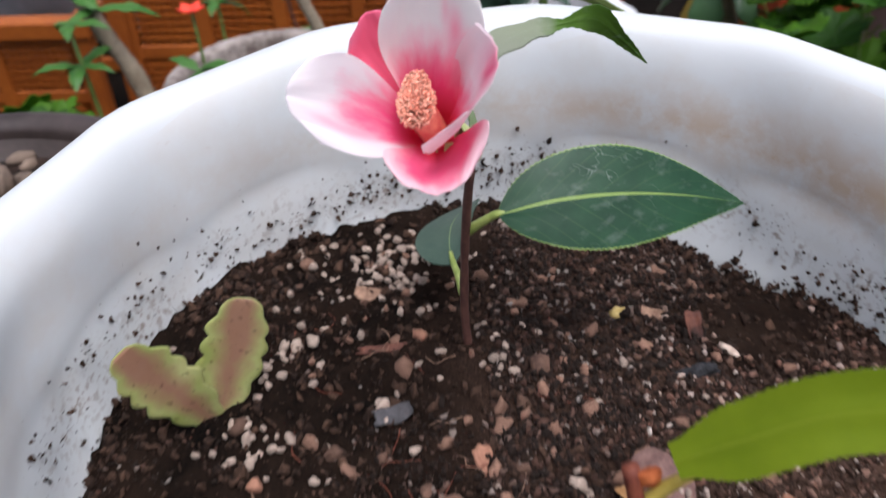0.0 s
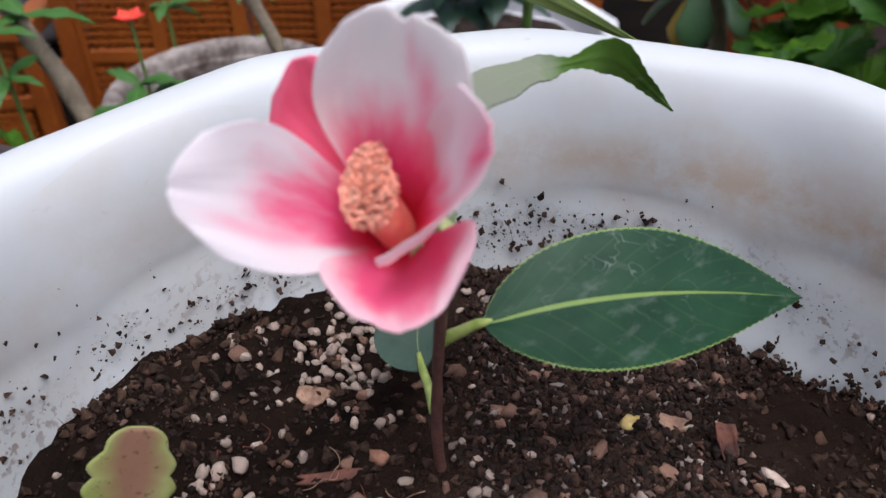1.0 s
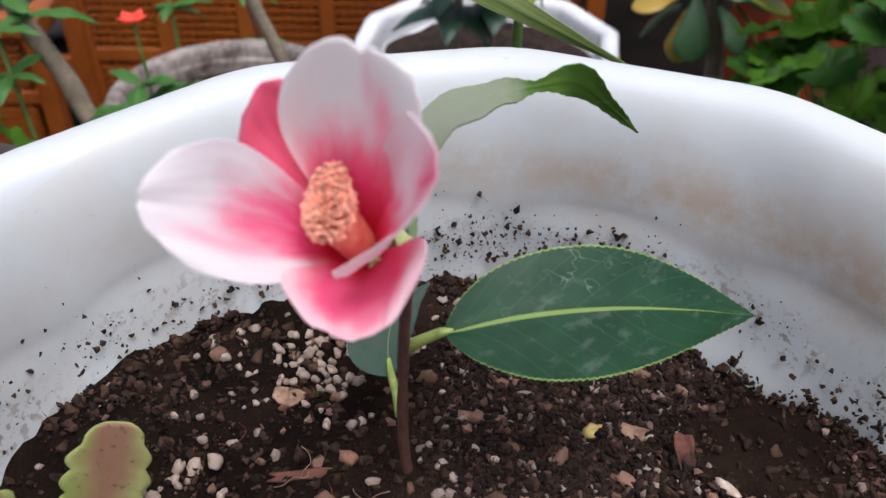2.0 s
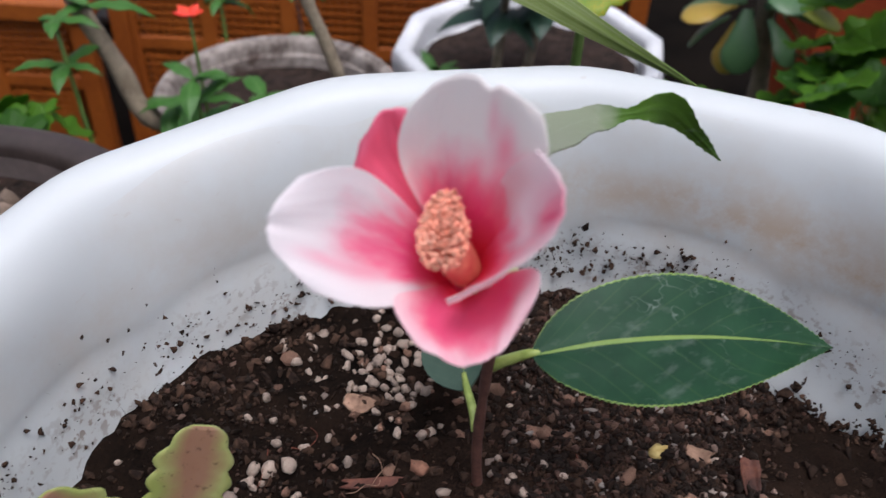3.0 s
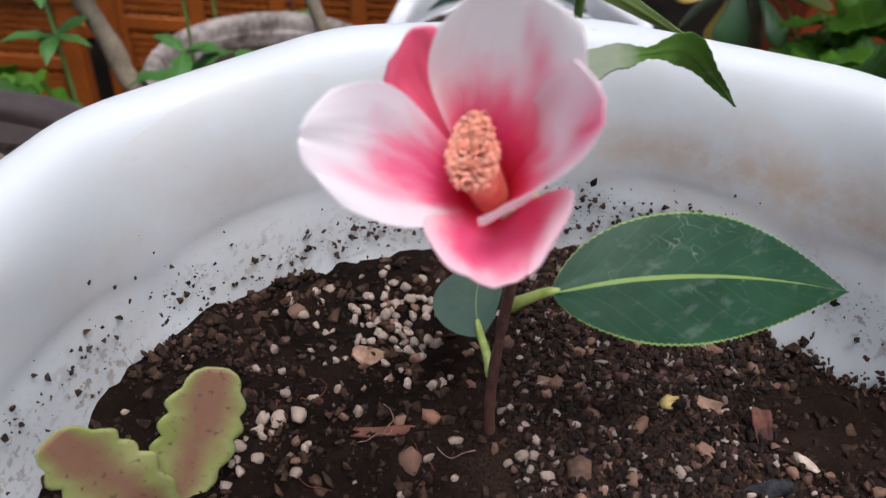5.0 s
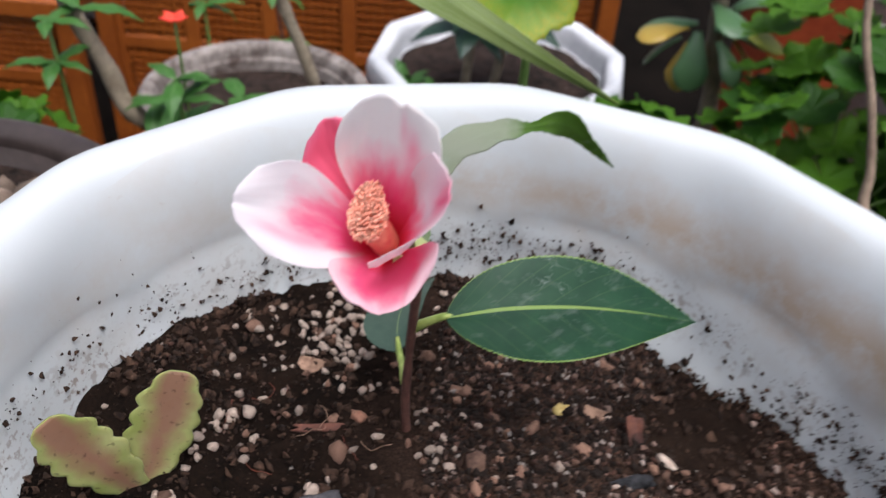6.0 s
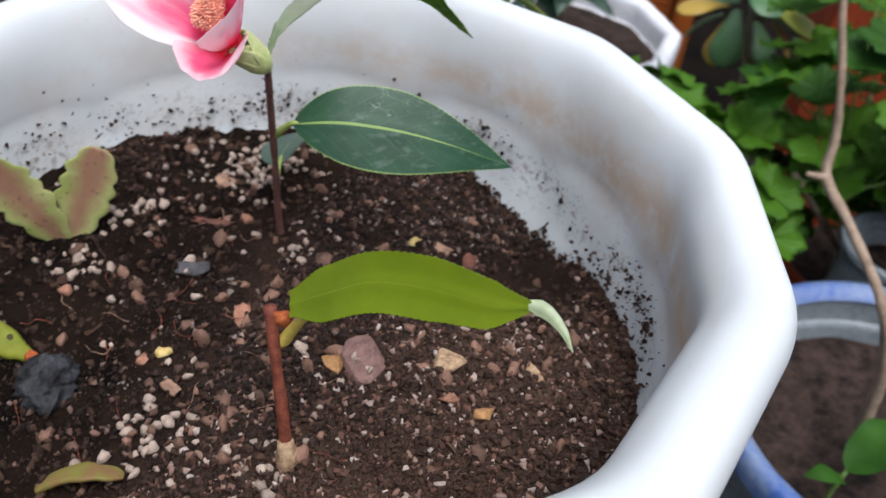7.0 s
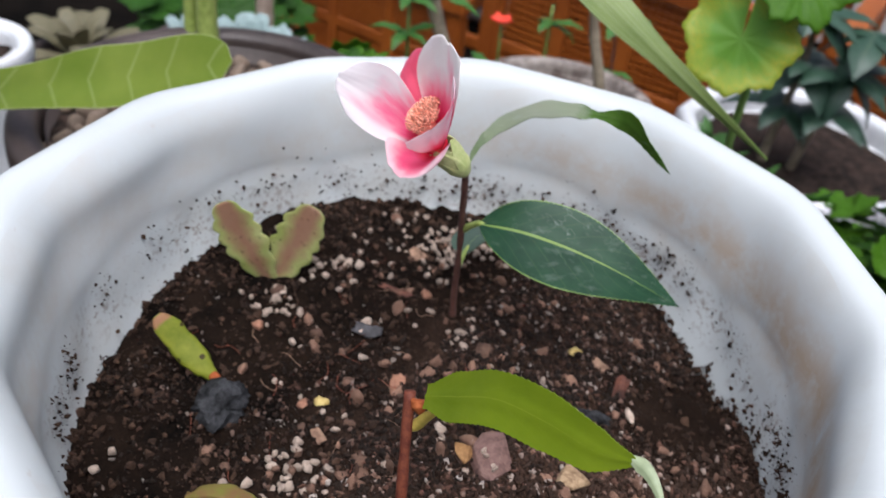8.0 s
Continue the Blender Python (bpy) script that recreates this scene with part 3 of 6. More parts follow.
# the rest of the grit, joined
bm = bmesh.new()
proto = []
for s in range(4):
    b = chip(20 + s, 9)
    b.verts.index_update()
    proto.append(([v.co.copy() for v in b.verts], [[v.index for v in f.verts] for f in b.faces]))
    b.free()
tiny = []
for s in range(4):
    r = random.Random(60 + s)
    b = bmesh.new()
    for _ in range(7):
        b.verts.new(Vector((r.gauss(0, 1), r.gauss(0, 1), r.gauss(0, 0.8))).normalized())
    bmesh.ops.convex_hull(b, input=list(b.verts))
    b.verts.index_update()
    tiny.append(([v.co.copy() for v in b.verts], [[v.index for v in f.verts] for f in b.faces]))
    b.free()
verts, faces = [], []


def drop_grain(at, size):
    m = spin((size * rng.uniform(0.7, 1.5), size, size * rng.uniform(0.6, 1.1)), at)
    vs, fs = (proto if size > 0.001 else tiny)[rng.randrange(4)]
    base = len(verts)
    verts.extend(tuple(m @ v) for v in vs)
    faces.extend([i + base for i in f] for f in fs)


for _ in range(76000):
    a, r = rng.uniform(0, 6.2832), 0.148 * math.sqrt(rng.random())
    x, y = CX + r * math.cos(a), CY + r * math.sin(a)
    dens = 0.45 + 0.55 * (0.5 + noise.noise(Vector((x * 22, y * 22, 4)))) + (0.2 if x > 0.05 else -0.62) - 1.1 * math.exp(-((x - 0.155) ** 2 + (y - 0.29) ** 2) / 0.03 ** 2)
    if rng.random() < dens:
        s = 0.0003 + (0.0019 if x > 0.03 else 0.0014) * rng.random() ** 2.7
        drop_grain((x, y, soil_z(x, y) + s * 0.3), s)
bm.free()
me = bpy.data.meshes.new("grit")
me.from_pydata(verts, [], faces)
me.shade_smooth()
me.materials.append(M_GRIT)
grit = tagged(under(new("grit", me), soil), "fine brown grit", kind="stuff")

# clods of dark soil
verts, faces = [], []
for _ in range(9000):
    a, r = rng.uniform(0, 6.2832), 0.143 * math.sqrt(rng.random())
    x, y = CX + r * math.cos(a), CY + r * math.sin(a)
    if rng.random() < 0.55 + noise.noise(Vector((x * 30, y * 30, 8))) + (0.0 if x > 0.02 else 0.2):
        s = 0.0005 + 0.0024 * rng.random() ** 3
        drop_grain((x, y, soil_z(x, y) + s * 0.15), s)
for _ in range(2600):
    a, r = rng.uniform(0, 6.2832), 0.1475 - abs(rng.gauss(0, 0.005))
    heap = 0.5 + 1.3 * noise.noise(Vector((math.cos(a) * 7, math.sin(a) * 7, 5)))
    if rng.random() < heap:
        x, y = CX + r * math.cos(a), CY + r * math.sin(a)
        s = 0.0006 + 0.0026 * rng.random() ** 2.6
        drop_grain((x, y, soil_z(x, y) + rng.random() * 0.004 * heap), s)
me = bpy.data.meshes.new("clods")
me.from_pydata(verts, [], faces)
me.shade_smooth()
me.materials.append(M_CRUMB)
tagged(under(new("clods", me), soil), "dark crumbly clods", kind="stuff")

# fine roots lying on the soil
for k in range(40):
    x, y, a = rng.gauss(0.03, 0.05), rng.gauss(0.2, 0.05), rng.uniform(0, 6.28)
    pts = []
    for i in range(5):
        pts.append((x, y, soil_z(x, y) + 0.0012))
        a += rng.gauss(0, 0.5)
        x, y = x + 0.0035 * math.cos(a), y + 0.0035 * math.sin(a)
    if all(in_pot(p[0], p[1], 0.01) for p in pts):
        part("root", tube(pts, [0.00018, 0.00016, 0.00016, 0.00014, 0.0001], 14, 5), M_STEM_RED if k % 3 else M_PALEFLAKE, soil)

# crumbs stuck to the inner wall above the soil


def wall_r(z):
    pts = inner
    for (r0, z0, _), (r1, z1, _) in zip(pts, pts[1:]):
        if z1 <= z <= z0:
            return r1 + (r0 - r1) * (z - z1) / (z0 - z1)
    return 0.15


verts, faces = [], []
for _ in range(800):
    a = rng.uniform(0, 6.2832)
    h = rng.random() ** 3.4 * 0.042
    z = soil_z(CX + 0.146 * math.cos(a), CY + 0.146 * math.sin(a)) + h
    if rng.random() > 0.35 + 0.9 * (noise.noise(Vector((math.cos(a) * 4, math.sin(a) * 4, 1))) + 0.4):
        continue
    r = 0.985 * wall_r(z) * (1 - dent(a)) - 0.0002
    s = (0.00022 + 0.001 * rng.random() ** 4) * (1.5 if h < 0.01 else 0.85)
    drop_grain((CX + r * math.cos(a), CY + r * math.sin(a), z), s)
for a0, z0, n, wide in ((1.75, 0.33, 130, 0.2), (2.2, 0.328, 90, 0.2), (1.4, 0.329, 80, 0.12), (1.68, 0.334, 60, 0.07), (1.5, 0.338, 60, 0.06), (1.23, 0.338, 26, 0.025), (1.1, 0.342, 26, 0.025), (0.47, 0.332, 70, 0.08), (-2.47, 0.335, 45, 0.03), (-2.3, 0.333, 60, 0.06), (-2.76, 0.337, 22, 0.03), (2.98, 0.343, 30, 0.08), (2.75, 0.34, 26, 0.05),
                        (2.52, 0.337, 40, 0.06), (1.95, 0.335, 60, 0.05), (-3.03, 0.338, 24, 0.05), (0.85, 0.33, 30, 0.1), (0.2, 0.328, 30, 0.15), (0.33, 0.332, 60, 0.05), (0.22, 0.334, 40, 0.04), (1.3, 0.336, 70, 0.07)):
    for _ in range(round(n * 1.4)):
        a, z = rng.gauss(a0, wide), rng.gauss(z0, 0.0055)
        r = 0.985 * wall_r(z) * (1 - dent(a)) - 0.0003 - abs(rng.gauss(0, 0.0008))
        drop_grain((CX + r * math.cos(a), CY + r * math.sin(a), z), 0.00025 + 0.0015 * rng.random() ** 4)
for _ in range(230):
    a = rng.gauss(0.62, 0.18)
    z = soil_z(CX + 0.146 * math.cos(a), CY + 0.146 * math.sin(a)) + abs(rng.gauss(0, 0.006))
    r = 0.985 * wall_r(z) * (1 - dent(a)) - 0.0003 - abs(rng.gauss(0, 0.002))
    drop_grain((CX + r * math.cos(a), CY + r * math.sin(a), z), rng.uniform(0.0005, 0.0018))
me = bpy.data.meshes.new("soil_crumbs")
me.from_pydata(verts, [], faces)
me.shade_smooth()
me.materials.append(M_CRUMB)
tagged(new("soil_crumbs", me), "dark soil crumbs clinging to the pot's inner wall", "soil crumbs", kind="stuff")

# single stones, flakes and lumps that stand out


def stone(name, at, size, material, label, category="stone", seed=1, turn=0.0, detail=2, rough=0.55, lift=0.3, angular=False, wedge=0.0):
    bm = chip(seed, 12) if angular else rock(seed, detail, rough)
    for v in bm.verts if not angular else ():
        v.co *= 1 + 0.22 * noise.noise(v.co * 5 + Vector((seed, 0, 0))) + 0.16 * noise.noise(v.co * 9) + 0.12 * noise.noise(v.co * 19)
    for v in bm.verts if wedge else ():
        v.co.x *= 1 + wedge * v.co.y
    m = pose(at[0], at[1], soil_z(*at) + size[2] * lift, 0, 0, turn) @ Matrix.Diagonal((*size, 1))
    bmesh.ops.transform(bm, matrix=m, verts=bm.verts)
    return single(name, bm, material, label, category, smooth=not angular)


def flake(name, at, size, material, label, category, seed=1, turn=0.0, tilt=12):
    """A thin curled chip."""
    bm = bmesh.new()
    top, low = [], []
    for i in range(9):
        top.append([]), low.append([])
        for j in range(7):
            u, v = i / 4 - 1, j / 3 - 1
            k = 1 + 0.3 * noise.noise(Vector((u * 1.4 + seed, v * 1.4, seed)))
            rim = math.sqrt(max(0.0, 1 - 0.45 * u * u))
            p = Vector((u * size[0] * k, v * size[1] * k * rim, size[2] * (u * u + 0.6 * noise.noise(Vector((u * 2, v * 2, seed))))))
            top[-1].append(bm.verts.new(p + Vector((0, 0, 0.0004))))
            low[-1].append(bm.verts.new(p - Vector((0, 0, 0.0004))))
    grid_faces(bm, top)
    grid_faces(bm, [r[::-1] for r in low])
    edge = lambda rows: [r[0] for r in rows] + rows[-1][1:] + [r[-1] for r in rows[-2::-1]] + rows[0][-2:0:-1]
    grid_faces(bm, [edge(low), edge(top)], True)
    bmesh.ops.recalc_face_normals(bm, faces=bm.faces)
    bmesh.ops.transform(bm, matrix=pose(at[0], at[1], soil_z(*at) + 0.0012, tilt, 0, turn), verts=bm.verts)
    return single(name, bm, material, label, category)


stone("stone", (0.105, 0.2045), (0.0105, 0.016, 0.0062), M_PINKSTONE, "mauve-brown wedge-shaped stone dusted with perlite on the soil", seed=11, turn=22, angular=True, wedge=0.5)
for x, y, h in ((0.1005, 0.2035, 0.0046), (0.1025, 0.202, 0.005), (0.107, 0.2, 0.0048), (0.1085, 0.1985, 0.0044)):
    piece("perlite_grain", ROCK_P[1], soil, spin((0.0017, 0.0012, 0.0011), (x, y, soil_z(x, y) + h)))
stone("stone", (0.1345, 0.217), (0.0078, 0.0078, 0.006), M_TAN, "tan rough quartz stone half sunk in soil", seed=12, turn=10, angular=True)
stone("stone", (0.093, 0.2005), (0.0042, 0.0075, 0.0038), M_OCHRE, "small orange-brown stone beside the mauve stone", seed=13, turn=40, angular=True)
stone("stone", (0.1665, 0.229), (0.004, 0.0066, 0.004), M_TAN, "small rusty and white stone on the soil", seed=15, turn=40, angular=True)
stone("stone", (0.153, 0.1965), (0.0046, 0.0042, 0.0036), M_OCHRE, "small ochre stone near the pot's wall", seed=14, angular=True)
stone("stone", (0.139, 0.2005), (0.0042, 0.0038, 0.003), M_SALMON, "small salmon-pink stone on the soil", seed=24, turn=15, angular=True)
stone("stone", (0.0674, 0.258), (0.0052, 0.0042, 0.0032), M_PEBBLE, "dull brown rounded stone on the soil", seed=25, turn=15)
stone("stone", (-0.0265, 0.2095), (0.0027, 0.0025, 0.0022), M_SALMON, "small orange stone in the dark soil", seed=26)
stone("stone", (0.024, 0.275), (0.0028, 0.0026, 0.0022), M_SALMON, "small orange stone near the camellia's stem", seed=27)
stone("yellow_grain", (0.1, 0.292), (0.0033, 0.0028, 0.0025), M_YELLOWSTONE, "small dull yellow fertiliser grain on the soil", "grain", 16)
stone("yellow_grain", (0.0275, 0.1905), (0.0031, 0.0029, 0.0021), M_YELLOWSTONE, "small bright yellow fertiliser grain beside an orange stone", "grain", 17)
stone("stone", (0.1375, 0.271), (0.0021, 0.0046, 0.002), M_PERLITE, "long white stone chip on the soil", seed=18, turn=35)
stone("stone", (0.0218, 0.186), (0.0029, 0.0026, 0.0022), M_SALMON, "small orange stone beside a yellow grain", seed=28)
stone("charcoal_lump", (-0.003, 0.163), (0.0115, 0.0118, 0.0072), M_CHARCOAL, "black charred lump beside the small succulent", "charcoal", 23, 15, 4, 0.45, 0.4)
stone("charcoal_lump", (0.124, 0.26), (0.0088, 0.0034, 0.0032), M_CHARCOAL, "flat black charcoal piece in the soil", "charcoal", 21, 12, 2, 0.4, 0.4)
flake("bark_flake", (0.127, 0.2845), (0.003, 0.0068, 0.0026), M_FLAKE, "curled rusty brown bark flake on the soil", "bark flake", 3, 12, 38)
flake("bark_flake", (0.113, 0.293), (0.0042, 0.0024, 0.0012), M_PALEFLAKE, "pale wood chip on the soil", "wood chip", 4, -20)
flake("bark_flake", (0.001, 0.301), (0.0052, 0.003, 0.0014), M_PALEFLAKE, "pale curled bark flake among perlite grains", "bark flake", 5, -15)
flake("bark_flake", (0.048, 0.218), (0.003, 0.0055, 0.0016), M_SALMON, "salmon-brown crumpled bark flake on the soil", "bark flake", 6, 25, 20)
flake("bark_flake", (0.04, 0.174), (0.0042, 0.0022, 0.001), M_PALEFLAKE, "pale grey wood chip above the perlite heap", "wood chip", 12, -25, 10)
flake("bark_flake", (0.181, 0.165), (0.0065, 0.0035, 0.0012), M_PALEFLAKE, "pale pinkish bark chip by the pot's wall", "bark flake", 7, -15, 8)
flake("bark_flake", (0.0165, 0.2375), (0.0065, 0.0035, 0.001), M_SLATE, "grey slate flake on the soil", "stone flake", 8, 20)
flake("wood_chip", (0.064, 0.292), (0.008, 0.0016, 0.0008), M_PEBBLE, "grey-brown splinter lying on the soil", "wood chip", 9, -5)
flake("wood_chip", (0.012, 0.27), (0.011, 0.0016, 0.0008), M_FLAKE, "dark red-brown splinter lying on the soil", "wood chip", 10, 8)

# ---- the camellia ----
camellia = thing("camellia", "young camellia with one pink and white flower and glossy toothed leaves", "flowering plant", (0.042, 0.272, 0.318))
part("stem", tube([(0.0425, 0.272, 0.312), (0.041, 0.2715, 0.335), (0.0415, 0.2695, 0.36), (0.043, 0.264, 0.388), (0.0452, 0.2575, 0.413)], [0.0019, 0.0016, 0.0015, 0.0015, 0.0016], 28, 10, wobble=0.25), M_STEM, camellia, "dark woody stem")
# calyx: overlapping sepals round the flower's foot
O = Vector((0.0378, 0.2485, 0.4235))
AXIS = (Vector((0.030, 0.2415, 0.4415)) - O).normalized()
foot = Vector((0.0455, 0.2565, 0.4125))
ax_side = AXIS.orthogonal().normalized()
calyx_dir = (O + AXIS * 0.004 - foot).normalized()
# the flower's own frame: millimetres across, up and out of it
FLOWER = Matrix(((1, 0, 0, O.x - 0.0025), (0, 0.63, -0.777, O.y), (0, 0.777, 0.63, O.z), (0, 0, 0, 1))) @ Matrix.Scale(0.001, 4)
bm = rock(77, 2, 0.1)
bmesh.ops.transform(bm, matrix=FLOWER @ Matrix.Translation((0, 0, 1.0)) @ Matrix.Diagonal((5.5, 5.5, 2.2, 1)), verts=bm.verts)
flower = part("flower", bm, M_PET_K, camellia, "pink and white flower with a rose foot")


def sepal(turn, size, grow, high):
    """A cupped, round-tipped scale lying on the bud."""
    bm = bmesh.new()
    e1, e2 = ax_side, calyx_dir.cross(ax_side)
    e1 = (e1 - calyx_dir * e1.dot(calyx_dir)).normalized()
    e2 = calyx_dir.cross(e1)
    tops, lows = [], []
    for i in range(13):
        u = i / 12
        tops.append([]), lows.append([])
        wide = size * (0.55 + 0.45 * math.sin(math.pi * min(1, u * 1.1))) * (1 if u < 0.6 else math.sqrt(max(0.0, 1 - ((u - 0.6) / 0.41) ** 2.2)))
        for j in range(9):
            v = j / 4 - 1
            a, polar = turn + v * wide, 0.25 + high * u
            for rows, out in ((tops, 0.00025), (lows, -0.00025)):
                r = 0.0056 * grow + out + 0.0006 * (v * v - 0.3) * u
                rows[-1].append(bm.verts.new(foot + calyx_dir * (0.013 - 0.0142 * math.cos(polar)) + (math.cos(a) * e1 + math.sin(a) * e2) * (r * math.sin(polar) ** 0.8)))
    grid_faces(bm, tops)
    grid_faces(bm, [r[::-1] for r in lows])
    for k in (0, -1):
        grid_faces(bm, [[r[k] for r in tops], [r[k] for r in lows]])
    grid_faces(bm, [tops[-1], lows[-1]])
    bmesh.ops.recalc_face_normals(bm, faces=bm.faces)
    return bm


for k in range(8):
    part("sepal", sepal(k * 2.4, 1.25 - 0.03 * k, 0.94 + 0.015 * k, 1.5 + 0.04 * k), M_CALYX, flower, "pale yellow-green sepal")
bud = bmesh.new()
tube([foot - calyx_dir * 0.001, foot + calyx_dir * 0.0035, foot + calyx_dir * 0.0075, foot + calyx_dir * 0.011], [0.002, 0.005, 0.0055, 0.0035], 16, 16, bud)
part("receptacle", bud, M_CALYX, flower)

# petals


def petal(left, mid, right, material, label, seed, curl=1.2, nicks=(), round_off=0.09):
    """A petal spread between its two edges and its middle line, each from the throat outwards; nicks: (across, depth, width) in its outer edge."""
    bm = bmesh.new()
    nu, nv = 40, 32
    fine = 400
    lines = [spline(k, fine) for k in (left, mid, right)]
    grid = []
    for i in range(nu + 1):
        grid.append([])
        for j in range(nv + 1):
            v = 2 * j / nv - 1
            u = i / nu
            k = round(fine * u * (1 - round_off * abs(v) ** 3 * u * u))
            a, m, b = (line[k] for line in lines)
            grid[-1].append(a * (0.5 * v * (v - 1)) + m * (1 - v * v) + b * (0.5 * v * (v + 1)))
    tops, lows = [], []
    for i in range(nu + 1):
        u = i / nu
        tops.append([]), lows.append([])
        for j in range(nv + 1):
            v = 2 * j / nv - 1
            du = grid[min(i + 1, nu)][j] - grid[max(i - 1, 0)][j]
            dv = grid[i][min(j + 1, nv)] - grid[i][max(j - 1, 0)]
            n = du.cross(dv).normalized()
            n = n if n.z > 0 else -n
            p = grid[i][j] - n * (curl * max(0.0, u - 0.7) ** 2 * 11 + 0.5 * curl * abs(v) ** 4 * u)
            p += n * (1.0 * u * noise.noise(Vector((u * 2.6, v * 2.2, seed))) + 0.35 * u * noise.noise(Vector((u * 3, v * 7, seed + 9))))
            p += du.normalized() * (0.5 * u ** 4 * noise.noise(Vector((v * 3.2, seed, 2))) + 0.25 * u ** 6 * noise.noise(Vector((v * 11, seed, 4))))
            for v0, deep, wide in nicks:
                dip = math.exp(-((v - v0) / wide) ** 2)
                p -= du.normalized() * deep * dip * u ** 8 + n * 0.25 * deep * dip * u ** 4
            t = 0.2 * (1 - 0.5 * u)
            tops[-1].append(bm.verts.new(FLOWER @ (p + n * t)))
            lows[-1].append(bm.verts.new(FLOWER @ (p - n * t)))
    grid_faces(bm, tops, uv=True)
    grid_faces(bm, [r[::-1] for r in lows])
    lay = bm.loops.layers.uv.verify()
    bm.verts.index_update()
    where = {vt: (i / nu, j / nv) for rows in (tops, lows) for i, r in enumerate(rows) for j, vt in enumerate(r)}
    for k in (0, -1):
        rim_faces(bm, [r[k] for r in tops], [r[k] for r in lows])
    grid_faces(bm, [tops[-1], lows[-1]])
    for fc in bm.faces:
        for lp in fc.loops:
            lp[lay].uv = where[lp.vert]
    bmesh.ops.recalc_face_normals(bm, faces=bm.faces)
    return part("petal", bm, material, flower, label)


petal([(-2.0, 2.0, 1.0), (-9.2, 10.3, 9.6), (-20.7, 18.6, 23.1), (-32.4, 13.7, 32.6)], [(-3.0, 0.0, 0.5), (-12.2, 2.4, 7.5), (-23.2, 4.3, 19.1), (-34.0, 6.1, 33.1)], [(-2.0, -2.0, 1.0), (-7.7, -5.2, 9.1), (-17.0, -6.9, 21.1), (-29.6, -2.4, 31.1)], M_PET_L, "white petal with a rose throat and streaks", 1.0, nicks=((-0.12, 0.9, 0.08), (0.55, 0.9, 0.1)))
petal([(-2.0, 3.0, 1.0), (-8.5, 11.7, 7.2), (-13.6, 22.0, 16.3), (-11.8, 30.9, 26.0)], [(-0.5, 3.0, 0.0), (-2.6, 13.7, 7.2), (-2.2, 24.3, 19.3), (-1.4, 34.2, 35.0)], [(3.0, 2.0, 1.0), (8.2, 10.2, 15.2), (13.5, 20.4, 33.8), (10.7, 29.4, 40.0)], M_PET_T, "petal shading from rose to white", 2.0, nicks=((0.36, 2.6, 0.09),))
petal([(1.5, -1.0, 1.0), (-0.1, -4.5, 8.9), (-2.1, -6.0, 15.8), (-2.5, -5.4, 21.7)], [(3.0, 1.0, 1.0), (7.6, 3.0, 12.4), (11.5, 6.0, 24.3), (15.5, 8.6, 37.2)], [(1.0, 4.0, 0.0), (3.7, 12.0, 9.4), (7.2, 19.6, 24.8), (12.4, 22.5, 38.7)], M_PET_R, "pale rose petal folded at its edge", 3.0, curl=0.4, round_off=0.05)
petal([(-2.0, -2.0, 1.0), (-7.1, -3.6, 7.8), (-12.5, -5.2, 16.1), (-10.6, -11.8, 17.9)], [(0.0, -3.0, 1.0), (0.9, -8.3, 6.3), (1.2, -12.3, 13.1), (2.2, -16.0, 21.2)], [(2.5, -1.5, 0.5), (7.8, 0.2, 8.3), (14.2, 1.4, 21.1), (11.2, -10.5, 20.9)], M_PET_B, "deep rose petal with a pale margin", 4.0, nicks=((0.4, 0.8, 0.08),))
petal([(-2.0, 2.0, 0.0), (-11.9, 9.9, 5.0), (-22.0, 17.6, 10.0), (-23.2, 22.1, 12.5)], [(-1.5, 3.0, -1.0), (-8.9, 14.8, 4.0), (-14.5, 23.5, 9.5), (-17.1, 29.8, 17.5)], [(-1.0, 3.0, 0.0), (-4.0, 13.8, 3.0), (-7.9, 23.5, 9.0), (-10.3, 30.2, 16.0)], M_PET_K, "deep rose petal behind the others", 5.0)

# stamens: a fused column with a head of anthers
def in_flower(x, y, z):
    return FLOWER @ Vector((x, y, z))


part("stamen_column", tube([in_flower(0.5, 0, -0.5), in_flower(-0.8, 2.0, 5), in_flower(-2.6, 4.5, 10), in_flower(-3.6, 6.5, 13)], [0.0038, 0.004, 0.0042, 0.0036], 16, 18), M_COLUMN, flower, "red-orange fused stamen column")
bm = bmesh.new()
for k in range(330):
    # spread evenly over a long dome, thicker towards its open face
    c = 1 - 1.6 * (k + 0.5) / 330
    a, q = k * 2.39996, math.sqrt(1 - c * c)
    swell = 1 + rng.uniform(-0.13, 0.09)
    x, y, z = 4.8 * q * math.cos(a) * swell, 7.0 * q * math.sin(a) * swell, 5.2 * c * swell
    at = in_flower(-4.3 + x * (1 - 0.03 * y), 8.6 + 1.1 * y, 14.0 + z - 0.34 * y)
    low = in_flower(-3.2 + 0.45 * x, 6.0 + 0.5 * y, 9.5 + 0.3 * z)
    tube([low, low.lerp(at, 0.6), at], [0.0002, 0.0002, 0.00018], 3, 4, bm)
    b = rock(k, 1, 0.4)
    lean = Vector((x, y * 0.7, z)).normalized() + Vector((rng.uniform(-1, 1), rng.uniform(-1, 1), rng.uniform(-1, 1)))
    m = Matrix.LocRotScale(at, Vector((0, 0, 1)).rotation_difference(FLOWER.to_3x3() @ lean), (0.00036, 0.00036, 0.00075))
    bmesh.ops.transform(b, matrix=m, verts=b.verts)
    tmp = bpy.data.meshes.new("tmp")
    b.to_mesh(tmp)
    b.free()
    bm.from_mesh(tmp)
    bpy.data.meshes.remove(tmp)
part("stamen_head", bm, M_ANTHER, flower, "crowded salmon-orange anthers")

